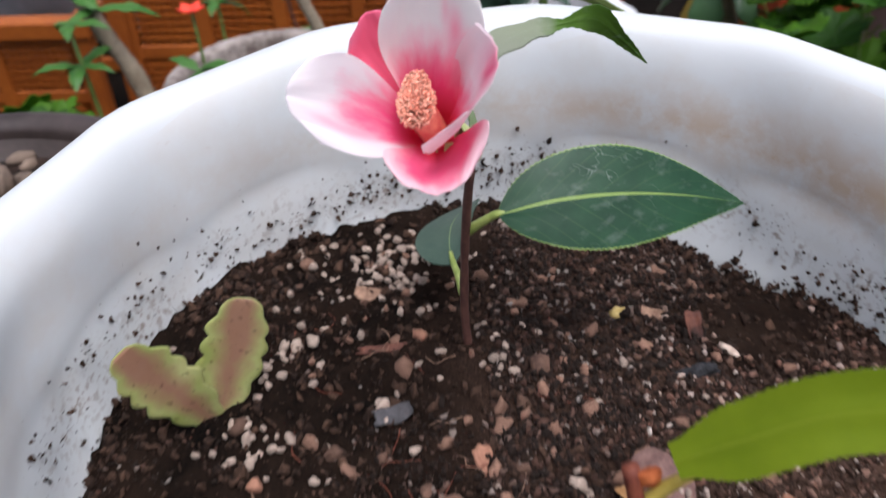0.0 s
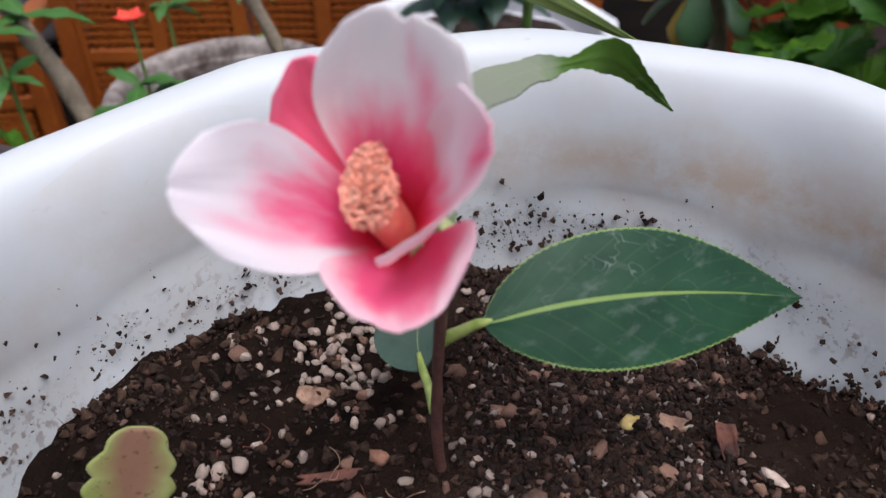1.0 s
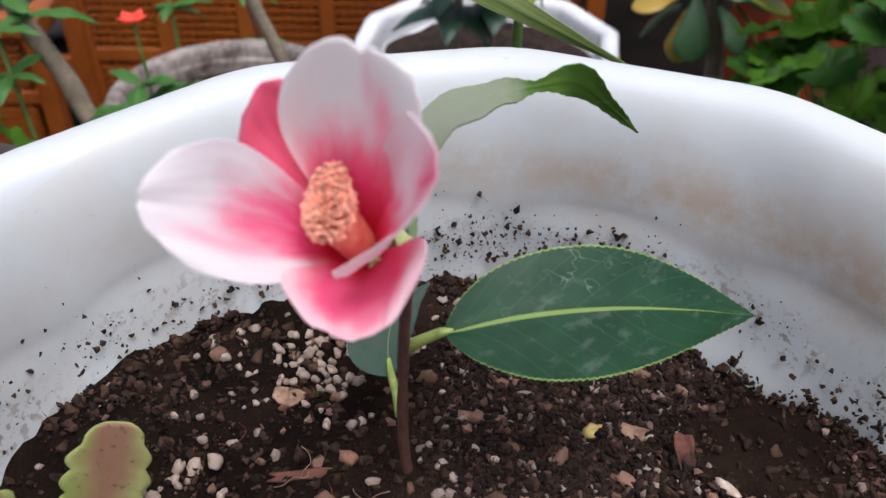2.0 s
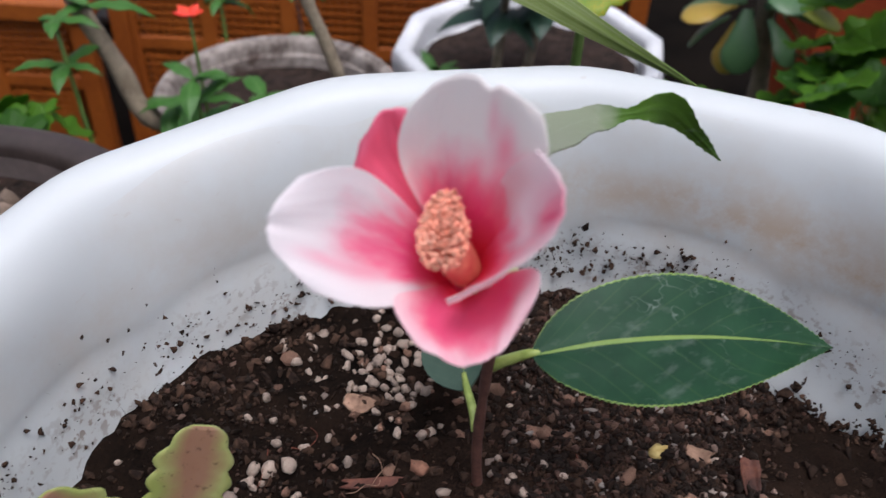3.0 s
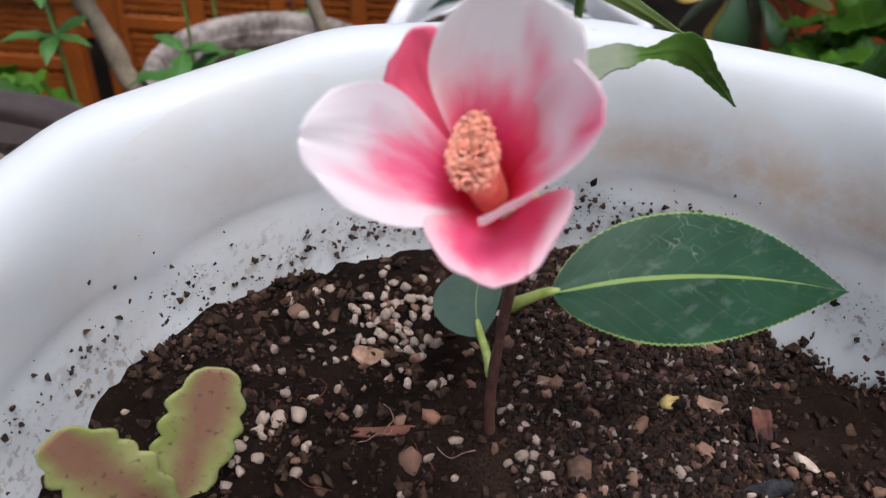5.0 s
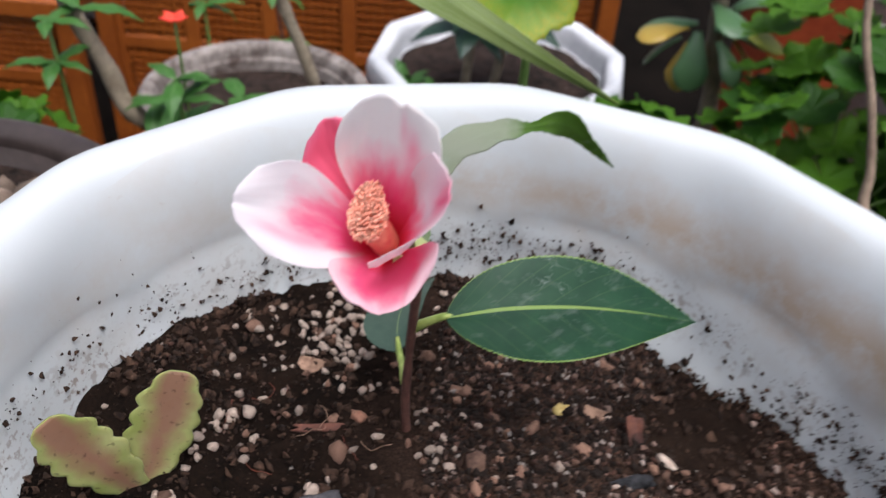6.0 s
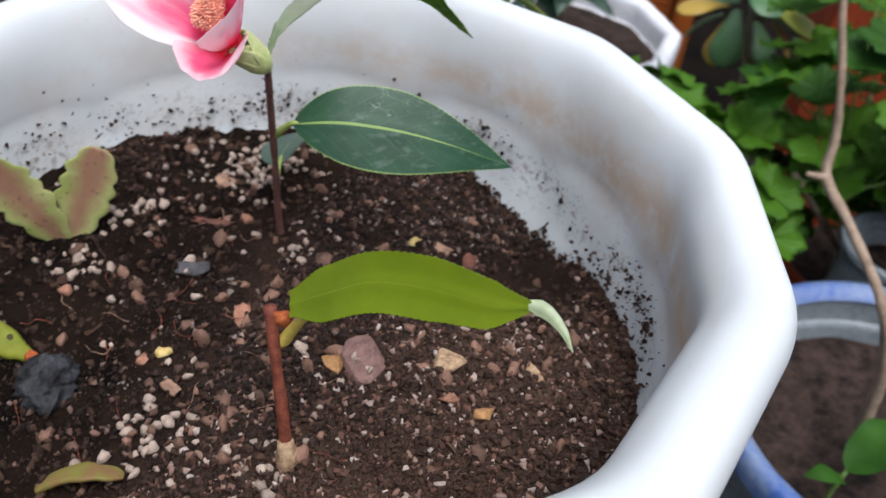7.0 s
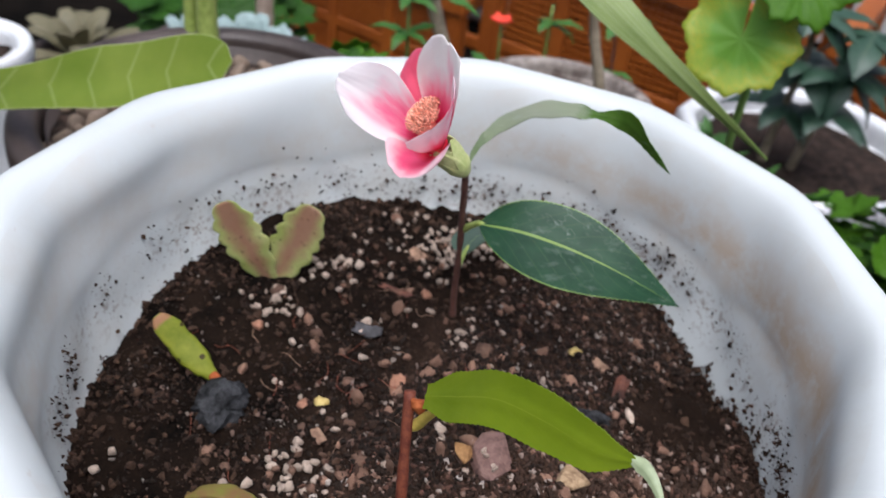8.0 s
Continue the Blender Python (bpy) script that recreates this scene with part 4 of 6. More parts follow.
# leaves
main = blade([(0.053, 0.2625, 0.3865), (0.072, 0.266, 0.3895), (0.094, 0.272, 0.3875), (0.116, 0.279, 0.3815), (0.1385, 0.289, 0.371)],
             [(0.1, -0.62, -0.78), (0.05, -0.64, -0.77), (0, -0.66, -0.75), (0, -0.68, -0.73), (0.1, -0.6, -0.8)], 0.0185, teeth=46, tooth=0.0007, fold=0.03, thick=0.0007, nu=184, nv=10, curl=0.06, narrow=0.93)
leaf_ob = part("leaf", main, M_LEAF, camellia, "large dark glossy toothed leaf")
part("petiole", tube([(0.043, 0.268, 0.376), (0.047, 0.2655, 0.381), (0.0525, 0.263, 0.3865), (0.0565, 0.2634, 0.3869)], [0.0019, 0.0015, 0.0012, 0.0003], 14, 8), M_PETIOLE, leaf_ob, "yellow-green leaf stalk")
upper = spread([(0.0452, 0.2578, 0.4172), (0.0443, 0.265, 0.422), (0.0421, 0.2783, 0.4209), (0.0454, 0.3017, 0.4229), (0.0539, 0.3114, 0.4261), (0.0647, 0.3138, 0.4282), (0.0746, 0.3133, 0.4292), (0.0868, 0.319, 0.4314), (0.0982, 0.3249, 0.4175), (0.1077, 0.3324, 0.4033)],
               [(0.0464, 0.2574, 0.4162), (0.0459, 0.2644, 0.4205), (0.0445, 0.2748, 0.4202), (0.0492, 0.2871, 0.4239), (0.0567, 0.2951, 0.426), (0.066, 0.3046, 0.4267), (0.0758, 0.3126, 0.4268), (0.0858, 0.3199, 0.422), (0.0966, 0.326, 0.4137), (0.1075, 0.3322, 0.4034)], teeth=34, tooth=0.0006, fold=-0.1, thick=0.0006, nu=136, nv=8, wave=0.03)
part("leaf", upper, M_LEAF_PALE, camellia, "arching leaf with a drooping tip")
back = blade([(0.037, 0.283, 0.3495), (0.0355, 0.295, 0.3505), (0.0365, 0.308, 0.3495), (0.041, 0.321, 0.347), (0.046, 0.333, 0.343)],
             [(-0.88, -0.05, -0.42)] * 5, 0.0155, teeth=26, tooth=0.0005, fold=-0.1, thick=0.0006, nu=104, nv=8, narrow=0.6)
leaf_ob = part("leaf", back, M_LEAF_BACK, camellia, "dark leaf behind the stem")
part("petiole", tube([(0.0405, 0.271, 0.346), (0.0388, 0.277, 0.3495), (0.037, 0.283, 0.3502), (0.0358, 0.289, 0.3505)], [0.0015, 0.0013, 0.0012, 0.0008], 12, 8), M_PETIOLE, leaf_ob, "yellow-green leaf stalk")

# ---- the rooted cutting at the front ----
M_SUCC = leaf_material("succulent leaf", (0.12, 0.15, 0.01), (0.22, 0.24, 0.025), (0.3, 0.12, 0.1), 0.45, 0.12, veins=0.01, rib=0.0, spots=0.16, scale=160, spec=0.18, tip=(0.3, 0.13, 0.08))
M_SUCC_BROWN = leaf_material("browning succulent leaf", (0.2, 0.09, 0.05), (0.17, 0.19, 0.03), (0.3, 0.12, 0.1), 0.4, 0.12, veins=0.01, rib=0.0, spots=0.14, scale=120, spec=0.18)


def blush_material():
    """Fleshy leaf: yellow-green margins and a dull red blush along the middle."""
    m, nt, p = nodes_of("blushed succulent")
    u, v = uv_axes(nt)
    side = calc(nt, "MULTIPLY", calc(nt, "ABSOLUTE", calc(nt, "SUBTRACT", v, 0.5)), 2)
    n = tex_noise(nt, 130, 4)
    f = calc(nt, "ADD", side, calc(nt, "MULTIPLY", calc(nt, "SUBTRACT", n, 0.5), 0.7))
    f = calc(nt, "SUBTRACT", f, calc(nt, "MULTIPLY", calc(nt, "POWER", u, 3.0), 0.45))
    green = ramp(nt, tex_noise(nt, 60, 3), [(0.35, (0.25, 0.29, 0.08)), (0.65, (0.39, 0.4, 0.16))])
    col = mix(nt, ramp(nt, f, [(0.0, (0.8, 0.8, 0.8)), (0.25, (0.55, 0.55, 0.55)), (0.62, (0, 0, 0))]), green, (0.25, 0.1, 0.085))
    spot = ramp(nt, tex_noise(nt, 420, 3), [(0.62, (0, 0, 0)), (0.68, (1, 1, 1))])
    col = mix(nt, calc(nt, "MULTIPLY", spot, 0.5), col, (0.05, 0.03, 0.02))
    nt.links.new(col, p.inputs["Base Color"])
    p.inputs["Roughness"].default_value = 0.42
    p.inputs["Specular IOR Level"].default_value = 0.22
    p.inputs["Subsurface Weight"].default_value = 0.15
    p.inputs["Subsurface Radius"].default_value = (0.003, 0.002, 0.001)
    thin(nt, p, col, 0.1)
    bump(nt, p, n, 0.2, 0.0006)
    return m


M_BLUSH = blush_material()
M_BUD = surface("orange bud", (0.2, 0.045, 0.013), (0.4, 0.12, 0.035), 200, 0.7, 700, 0.5, 0.001, spec=0.15)
M_LIMESTALK = surface("yellow leaf stalk", (0.44, 0.34, 0.05), (0.56, 0.44, 0.09), 200, 0.45)
cutting = thing("camellia_cutting", "rooted camellia cutting with one lime leaf and a red-brown stem", "plant cutting", (0.0935, 0.154, 0.326))
part("stem", tube([(0.0945, 0.153, 0.322), (0.092, 0.157, 0.34), (0.0875, 0.163, 0.36), (0.083, 0.1695, 0.38)], [0.0023, 0.0021, 0.002, 0.0021], 20, 10, wobble=0.2), M_STEM_RED, cutting, "red-brown cut stem")
part("node", tube([(0.0948, 0.1525, 0.322), (0.0943, 0.1535, 0.328), (0.0935, 0.1545, 0.335)], [0.0024, 0.0027, 0.0023], 12, 10, wobble=0.8), M_TAN, cutting, "grey callused foot of the stem")
bm = rock(31, 3, 0.45)
bmesh.ops.transform(bm, matrix=pose(0.0875, 0.1685, 0.3765, 10, 30, 0) @ Matrix.Diagonal((0.0027, 0.0021, 0.0036, 1)), verts=bm.verts)
part("bud", bm, M_BUD, cutting, "orange-brown bud")


def lime_width(u):
    steps = (0.48, 0.92, 0.95, 1.0, 0.78, 0.1)
    k = min(4, int(u * 5))
    f = u * 5 - k
    return steps[k] + (steps[k + 1] - steps[k]) * (f * f * (3 - 2 * f) if k < 3 else f)


lime = blade([(0.092, 0.1652, 0.3873), (0.1048, 0.162, 0.3984), (0.1199, 0.1588, 0.4104), (0.1372, 0.1556, 0.416), (0.1536, 0.1551, 0.416), (0.1649, 0.1594, 0.4151)],
             [(0.2, 0.5, 0.84), (0.2, 0.5, 0.84), (0.14, 0.5, 0.85), (0.13, 0.37, 0.92), (0.2, 0.32, 0.93), (0.2, 0.3, 0.93)], 0.0088, lime_width, teeth=40, tooth=0.0006, fold=0.05, thick=0.0006, nu=160, nv=8, curl=0.1)
leaf_part = part("leaf", lime, M_LEAF_LIME, cutting, "lime-green leaf with its tip folded under")
part("petiole", tube([(0.0862, 0.1678, 0.366), (0.0885, 0.168, 0.3685), (0.0915, 0.1672, 0.3745), (0.0965, 0.1648, 0.3835), (0.105, 0.162, 0.3965)], [0.0021, 0.0022, 0.0019, 0.0014, 0.0003], 20, 10), M_LIMESTALK, leaf_part, "yellow leaf stalk")
M_TIP = surface("pale leaf underside", (0.22, 0.27, 0.14), (0.33, 0.38, 0.22), 150, 0.5)
part("leaf_tip", blade([(0.1625, 0.159, 0.416), (0.168, 0.1572, 0.4163), (0.1732, 0.1545, 0.414), (0.1772, 0.1517, 0.4095)], [(0.3, 0.6, 0.7), (0.5, 0.5, 0.7), (0.7, 0.4, 0.4), (0.7, 0.4, 0.3)], 0.0026, lambda u: max(0.02, (1 - u) ** 0.7) * min(1, 0.4 + 3 * u), fold=0.3, nu=20, nv=4), M_TIP, leaf_part, "pale curled leaf tip")

# ---- succulents ----


def scallop(u):
    return (0.5 + 0.5 * min(1, u / 0.5)) * (1 if u < 0.6 else math.sqrt(max(0.0, 1 - ((u - 0.6) / 0.42) ** 2.4))) if u < 1 else 0.3


def fleshy(mid, side, half, teeth=5.5, thick=0.0026, width=scallop):
    """A thick leaf with a scalloped edge."""
    bm = bmesh.new()
    nu, nv = 40, 10
    c, s = spline(mid, nu), spline(side, nu)
    rows = []
    for i in range(nu + 1):
        u = i / nu
        d = (c[min(i + 1, nu)] - c[max(i - 1, 0)]).normalized()
        sd = (s[i] - d * s[i].dot(d)).normalized()
        up = sd.cross(d)
        w = half * width(u)
        bite = abs(math.sin(math.pi * u * teeth + 0.5 * math.sin(9 * u))) * (0.15 < u) if teeth else 0.0
        ring = []
        for j in range(2 * nv):
            a = math.pi * j / nv
            x, y = math.cos(a), math.sin(a)
            t = thick * 0.5 * (0.35 + 0.65 * math.sin(math.pi * min(1, 0.15 + 0.85 * u)) ** 0.5)
            wide = w * (1 + 0.27 * bite * (0.75 + 0.6 * noise.noise(Vector((u * 7, 3.0 * (x > 0), half * 900)))))
            ring.append(bm.verts.new(c[i] + sd * (wide * math.copysign(abs(x) ** 0.8, x)) + up * (t * math.copysign(abs(y) ** 0.7, y)) + up * (0.1 * w * x * x)))
        rows.append(ring)
    lay = bm.loops.layers.uv.verify()
    for i in range(nu):
        for j in range(2 * nv):
            k = (j + 1) % (2 * nv)
            f = bm.faces.new((rows[i][j], rows[i][k], rows[i + 1][k], rows[i + 1][j]))
            for lp, (a, b) in zip(f.loops, ((i, j), (i, j + 1), (i + 1, j + 1), (i + 1, j))):
                lp[lay].uv = (a / nu, 0.5 + 0.5 * math.cos(math.pi * b / nv))
    bm.faces.new(rows[0][::-1])
    bm.faces.new(rows[-1])
    bmesh.ops.recalc_face_normals(bm, faces=bm.faces)
    return bm


kalanchoe = thing("succulent", "young succulent with two scalloped green leaves blushed red", "succulent plant", (-0.049, 0.241, 0.316))
part("leaf", fleshy([(-0.0475, 0.241, 0.313), (-0.0525, 0.2365, 0.328), (-0.0595, 0.233, 0.343), (-0.0665, 0.229, 0.3585)], [(0.75, 0.6, 0.35)] * 4, 0.0092), M_BLUSH, kalanchoe, "scalloped leaf blushed dull red")
part("leaf", fleshy([(-0.0475, 0.242, 0.312), (-0.043, 0.247, 0.325), (-0.038, 0.252, 0.3405), (-0.033, 0.257, 0.3568)], [(0.78, 0.27, -0.41)] * 4, 0.0097), M_BLUSH, kalanchoe, "scalloped leaf blushed dull red")

sprout = thing("succulent_leaf", "small fallen green succulent leaf leaning against a charcoal lump", "succulent leaf", (-0.019, 0.173, 0.317))
part("leaf", fleshy([(-0.019, 0.1735, 0.317), (-0.026, 0.1725, 0.322), (-0.036, 0.171, 0.33), (-0.0455, 0.1685, 0.3405)], [(0.2, 0.9, 0.35)] * 4, 0.0054, 1.5, 0.0055), M_SUCC, sprout)
bm = rock(33, 2, 0.3)
bmesh.ops.transform(bm, matrix=pose(-0.017, 0.173, 0.318) @ Matrix.Diagonal((0.0028, 0.0024, 0.0028, 1)), verts=bm.verts)
part("leaf_foot", bm, M_BUD, sprout, "rusty dried leaf foot")
fallen = thing("succulent_leaf", "fallen green and brown succulent leaf lying on the soil", "succulent leaf", (0.028, 0.131, 0.318))
part("leaf", fleshy([(0.02, 0.1215, 0.3195), (0.0265, 0.1265, 0.3225), (0.034, 0.1305, 0.323), (0.044, 0.1345, 0.3205)], [(0.5, -0.8, 0.3)] * 4, 0.0042, 2.5, 0.003), M_SUCC_BROWN, fallen, "browning fleshy leaf")

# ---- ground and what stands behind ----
# Near black: the shade among the crowded pots is put into the ground's colour.
M_GROUND = surface("shade-dark dirt ground", (0.0018, 0.0015, 0.0012), (0.008, 0.006, 0.0045), 9, 0.95, 160, 0.6, 0.006, spec=0.05)
M_CONCRETE = surface("weathered concrete", (0.22, 0.21, 0.2), (0.36, 0.35, 0.33), 12, 0.9, 200, 0.4, 0.002)
M_WHITEPOT = surface("white plastic of other pots", (0.55, 0.57, 0.58), (0.78, 0.79, 0.79), 14, 0.4, 200, 0.15)
M_BROWNPOT = surface("dark brown plastic", (0.03, 0.021, 0.017), (0.066, 0.049, 0.042), 18, 0.45, 200, 0.2)
M_CRUST = surface("lime-crusted clay", (0.06, 0.04, 0.03), (0.36, 0.32, 0.28), 34, 0.85, 160, 0.5, 0.002)
M_DARKSOIL = surface("dark pot soil", (0.004, 0.003, 0.002), (0.05, 0.032, 0.024), 90, 0.95, 300, 1.0, 0.006, spec=0.2)
M_ORANGE = surface("orange plastic", (0.2, 0.045, 0.003), (0.33, 0.09, 0.008), 8, 0.5, 120, 0.2)
M_TERRA = surface("red-brown painted clay", (0.17, 0.024, 0.006), (0.27, 0.05, 0.013), 12, 0.7, 120, 0.3, spec=0.2)
M_GREYSACK = surface("pale grey woven sack", (0.34, 0.36, 0.37), (0.5, 0.51, 0.51), 10, 0.8, 250, 0.4, 0.002)
M_GREYTUB = surface("grey plastic", (0.2, 0.2, 0.19), (0.3, 0.3, 0.28), 10, 0.5, 150, 0.2)
M_SMOKE = surface("cloudy blue-grey plastic", (0.12, 0.14, 0.15), (0.24, 0.27, 0.28), 14, 0.35, 200, 0.2)
M_BLUE = surface("blue paint patch", (0.04, 0.09, 0.28), (0.17, 0.22, 0.32), 30, 0.45, 150, 0.2)
M_BARK = surface("grey-brown bark", (0.14, 0.11, 0.07), (0.3, 0.25, 0.17), 70, 0.85, 500, 0.7, 0.0015)
M_TWIG = surface("brown twig bark", (0.16, 0.11, 0.07), (0.33, 0.25, 0.17), 90, 0.8, 500, 0.6, 0.001)
M_GERANIUM = leaf_material("geranium leaf", (0.045, 0.13, 0.005), (0.1, 0.225, 0.012), (0.16, 0.32, 0.03), 0.5, 0.35, veins=0.01, rib=0.0, scale=40, spec=0.22)
# Darker copy of the leaf: shade low in the bush goes into its colour.
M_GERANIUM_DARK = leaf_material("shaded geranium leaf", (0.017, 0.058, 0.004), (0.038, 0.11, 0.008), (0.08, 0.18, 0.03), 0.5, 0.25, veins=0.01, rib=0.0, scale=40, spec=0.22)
M_GERANIUM_YELLOW = leaf_material("yellowing geranium leaf", (0.52, 0.47, 0.03), (0.27, 0.46, 0.05), (0.3, 0.4, 0.08), 0.5, 0.5, veins=0.01, rib=0.0, scale=25)
nt = M_GERANIUM_YELLOW.node_tree
fade = ramp(nt, calc(nt, "ADD", uv_axes(nt)[0], calc(nt, "MULTIPLY", calc(nt, "SUBTRACT", tex_noise(nt, 3, 3), 0.5), 0.5)), [(0.45, (1, 1, 1)), (0.85, (0, 0, 0))])
for link in [k for k in nt.links if k.to_socket.name in ("Base Color", "Color") and k.to_node.bl_idname in ("ShaderNodeBsdfPrincipled", "ShaderNodeBsdfTranslucent")]:
    old, to = link.from_socket, link.to_socket
    nt.links.new(mix(nt, fade, old, (0.19, 0.4, 0.03)), to)
M_GREENSTALK = surface("green stalk", (0.09, 0.17, 0.03), (0.17, 0.27, 0.06), 60, 0.5)
M_JADE = leaf_material("jade leaf", (0.05, 0.12, 0.05), (0.1, 0.19, 0.07), (0.1, 0.2, 0.08), 0.35, 0.08, veins=0.01, rib=0.0, scale=50)
M_JADE_YELLOW = leaf_material("yellowed jade leaf", (0.45, 0.22, 0.03), (0.36, 0.34, 0.06), (0.4, 0.3, 0.08), 0.35, 0.1, veins=0.01, rib=0.0, scale=50)
M_JADE_OLIVE = leaf_material("yellow-green jade leaf", (0.2, 0.24, 0.02), (0.3, 0.32, 0.04), (0.3, 0.32, 0.06), 0.4, 0.1, veins=0.01, rib=0.0, scale=50, spec=0.3)
M_DARKLEAF = leaf_material("dark shrub leaf", (0.018, 0.05, 0.028), (0.042, 0.088, 0.055), (0.08, 0.12, 0.06), 0.42, 0.1, scale=40)
M_BIGLEAF = leaf_material("broad light green leaf", (0.16, 0.24, 0.015), (0.23, 0.3, 0.035), (0.42, 0.48, 0.2), 0.4, 0.35, veins=7, rib=0.0, scale=25, faint=0.3, slant=0.1, margin=0.012)
M_STRAP = leaf_material("strap leaf", (0.17, 0.25, 0.045), (0.26, 0.34, 0.09), (0.3, 0.38, 0.12), 0.34, 0.3, veins=0.01, rib=0.012, scale=30)
nt = M_STRAP.node_tree
streak = ramp(nt, tex_noise(nt, 1, 3, "UV", stretch=(1.5, 22, 1)), [(0.45, (0, 0, 0)), (0.7, (1, 1, 1))])
for link in [k for k in nt.links if k.to_socket.name in ("Base Color", "Color") and k.to_node.bl_idname in ("ShaderNodeBsdfPrincipled", "ShaderNodeBsdfTranslucent")]:
    old, to = link.from_socket, link.to_socket
    nt.links.new(mix(nt, calc(nt, "MULTIPLY", streak, 0.55), old, (0.5, 0.55, 0.36)), to)
M_SHOOT = leaf_material("bright shoot leaf", (0.045, 0.15, 0.022), (0.09, 0.23, 0.035), (0.16, 0.3, 0.08), 0.45, 0.35, scale=40)
M_ECHEVERIA = surface("blue-grey rosette leaf", (0.2, 0.28, 0.27), (0.32, 0.4, 0.38), 30, 0.6)
M_GRAVEL = surface("tan gravel", (0.12, 0.08, 0.054), (0.29, 0.225, 0.165), 40, 0.85, 300, 0.4, 0.001, objects=0.35)
M_RED = surface("red blossom", (0.55, 0.02, 0.01), (0.75, 0.06, 0.02), 60, 0.5)

bm = bmesh.new()
rows = []
for i in range(61):
    a = (i - 30) / 30
    rows.append([])
    for j in range(61):
        b = (j - 30) / 30
        x, y = 80 * math.copysign(abs(a) ** 4, a), 0.6 + 80 * math.copysign(abs(b) ** 4, b)
        rows[-1].append(bm.verts.new((x, y, GROUND + 0.006 * noise.noise(Vector((x * 5, y * 5, 0))))))
grid_faces(bm, [r[::-1] for r in rows])
single("ground", bm, M_GROUND, "bare dirt ground darkened for the shade between the pots", "ground", kind="structure")


def box(bm, lo, hi, bevel=0.0):
    c = [(a + b) / 2 for a, b in zip(lo, hi)]
    r = bmesh.ops.create_cube(bm, size=1, matrix=Matrix.Translation(c) @ Matrix.Diagonal((*[b - a for a, b in zip(lo, hi)], 1)))
    if bevel:
        edges = {e for v in r["verts"] for e in v.link_edges}
        bmesh.ops.bevel(bm, geom=list(edges), offset=bevel, segments=2, affect="EDGES", profile=0.5)
    return bm


single("plinth", box(bmesh.new(), (CX - 0.14, CY - 0.14, GROUND - 0.01), (CX + 0.14, CY + 0.14, 0.04), 0.008), M_CONCRETE, "weathered grey concrete block under the white pot", "plinth", smooth=False)


def vessel(name, at, r, top, bottom, material, label, category="flower pot", lip=0.012, sides=0, fill=0.05, soil_material=None, soil_label="dark soil", taper=0.75, group="", wall=0.008):
    """A plant pot with a turned-over lip, standing on the ground, with its soil; sides: how many, 0 for a round one."""
    pot_thing = thing(name, label, category, (*at, bottom), group)

    def reach_n(k):
        a = (2 * math.pi * k / 96) % (2 * math.pi / sides) if sides else 0
        return math.cos(math.pi / sides) / math.cos(a - math.pi / sides) if sides else 1
    s = 1 if sides else 1e-6
    h = top - bottom
    outer_rows = [(r * taper, bottom, s), (r * (0.3 * taper + 0.7) * 0.94, bottom + h * 0.7, s), (r - lip, top - 2.2 * lip, s), (r - 0.15 * lip, top - 1.9 * lip, s), (r, top - lip, s), (r - 0.12 * lip, top - 0.25 * lip, s),
                  (r - 0.55 * lip, top, s), (r - lip, top - 0.15 * lip, s), (r - lip - 0.6 * wall, top - 0.6 * lip, s), (r - lip - wall, top - 2.4 * lip, s), ((r - lip - wall) * 0.97, top - fill - 0.02, s), ((r - lip - wall) * 0.8, bottom + 0.02, s)]
    bm, rows = lathe(profile_curve(outer_rows, 44), at=at, phase=0.2, steps=96, reach=reach_n)
    bm.faces.new(rows[0][::-1])
    bm.faces.new(rows[-1])
    part("body", bm, material, pot_thing)
    bm = bmesh.new()
    rr = (r - lip - wall) * 0.985
    rows = []
    for i in range(16):
        q = rr * i / 15 + 0.0005
        rows.append([bm.verts.new((at[0] + q * math.cos(a), at[1] + q * math.sin(a), top - fill + 0.004 * noise.noise(Vector((at[0] + q * math.cos(a), at[1] + q * math.sin(a), 3)) * 45))) for a in (2 * math.pi * k / 48 for k in range(48))])
    grid_faces(bm, rows, True)
    bm.faces.new(rows[0])
    part("soil", bm, soil_material or M_DARKSOIL, pot_thing, soil_label)
    return pot_thing


vessel("flower_pot", (0.08, 1.09), 0.166, 0.085, GROUND, M_WHITEPOT, "white many-sided plastic pot with dark soil on the ground", sides=10, fill=0.035, lip=0.02)
vessel("flower_pot", (-0.17, 0.865), 0.118, 0.13, GROUND, M_CRUST, "round brown clay pot with a pale crusted rim", fill=0.03, lip=0.009)
brown = vessel("flower_pot", (-0.239, 0.389), 0.14, 0.283, GROUND, M_BROWNPOT, "large dark brown round plastic pot topped with gravel", fill=0.024, lip=0.02, wall=0.005)
blue = vessel("flower_pot", (0.44, 0.495), 0.148, 0.10, GROUND, M_SMOKE, "cloudy blue-grey plastic pot with blue patches on its rim", fill=0.05, lip=0.012, wall=0.004)
for a0, a1 in ((1.45, 2.6), (3.1, 4.1)):
    bm, rows = bmesh.new(), []
    for i in range(25):
        a = a0 + (a1 - a0) * i / 24
        rows.append([bm.verts.new((0.44 + q * math.cos(a), 0.495 + q * math.sin(a), z)) for q, z in ((0.1492, 0.08), (0.1497, 0.09), (0.148, 0.0998), (0.1425, 0.102), (0.136, 0.0995), (0.1305, 0.093))])
    grid_faces(bm, rows)
    part("paint_patch", bm, M_BLUE, blue, "worn blue paint on the rim")
vessel("flower_pot", (-0.618, 0.425), 0.063, 0.19, GROUND, M_WHITEPOT, "white round plastic pot with a thick rim", fill=0.02, lip=0.01)
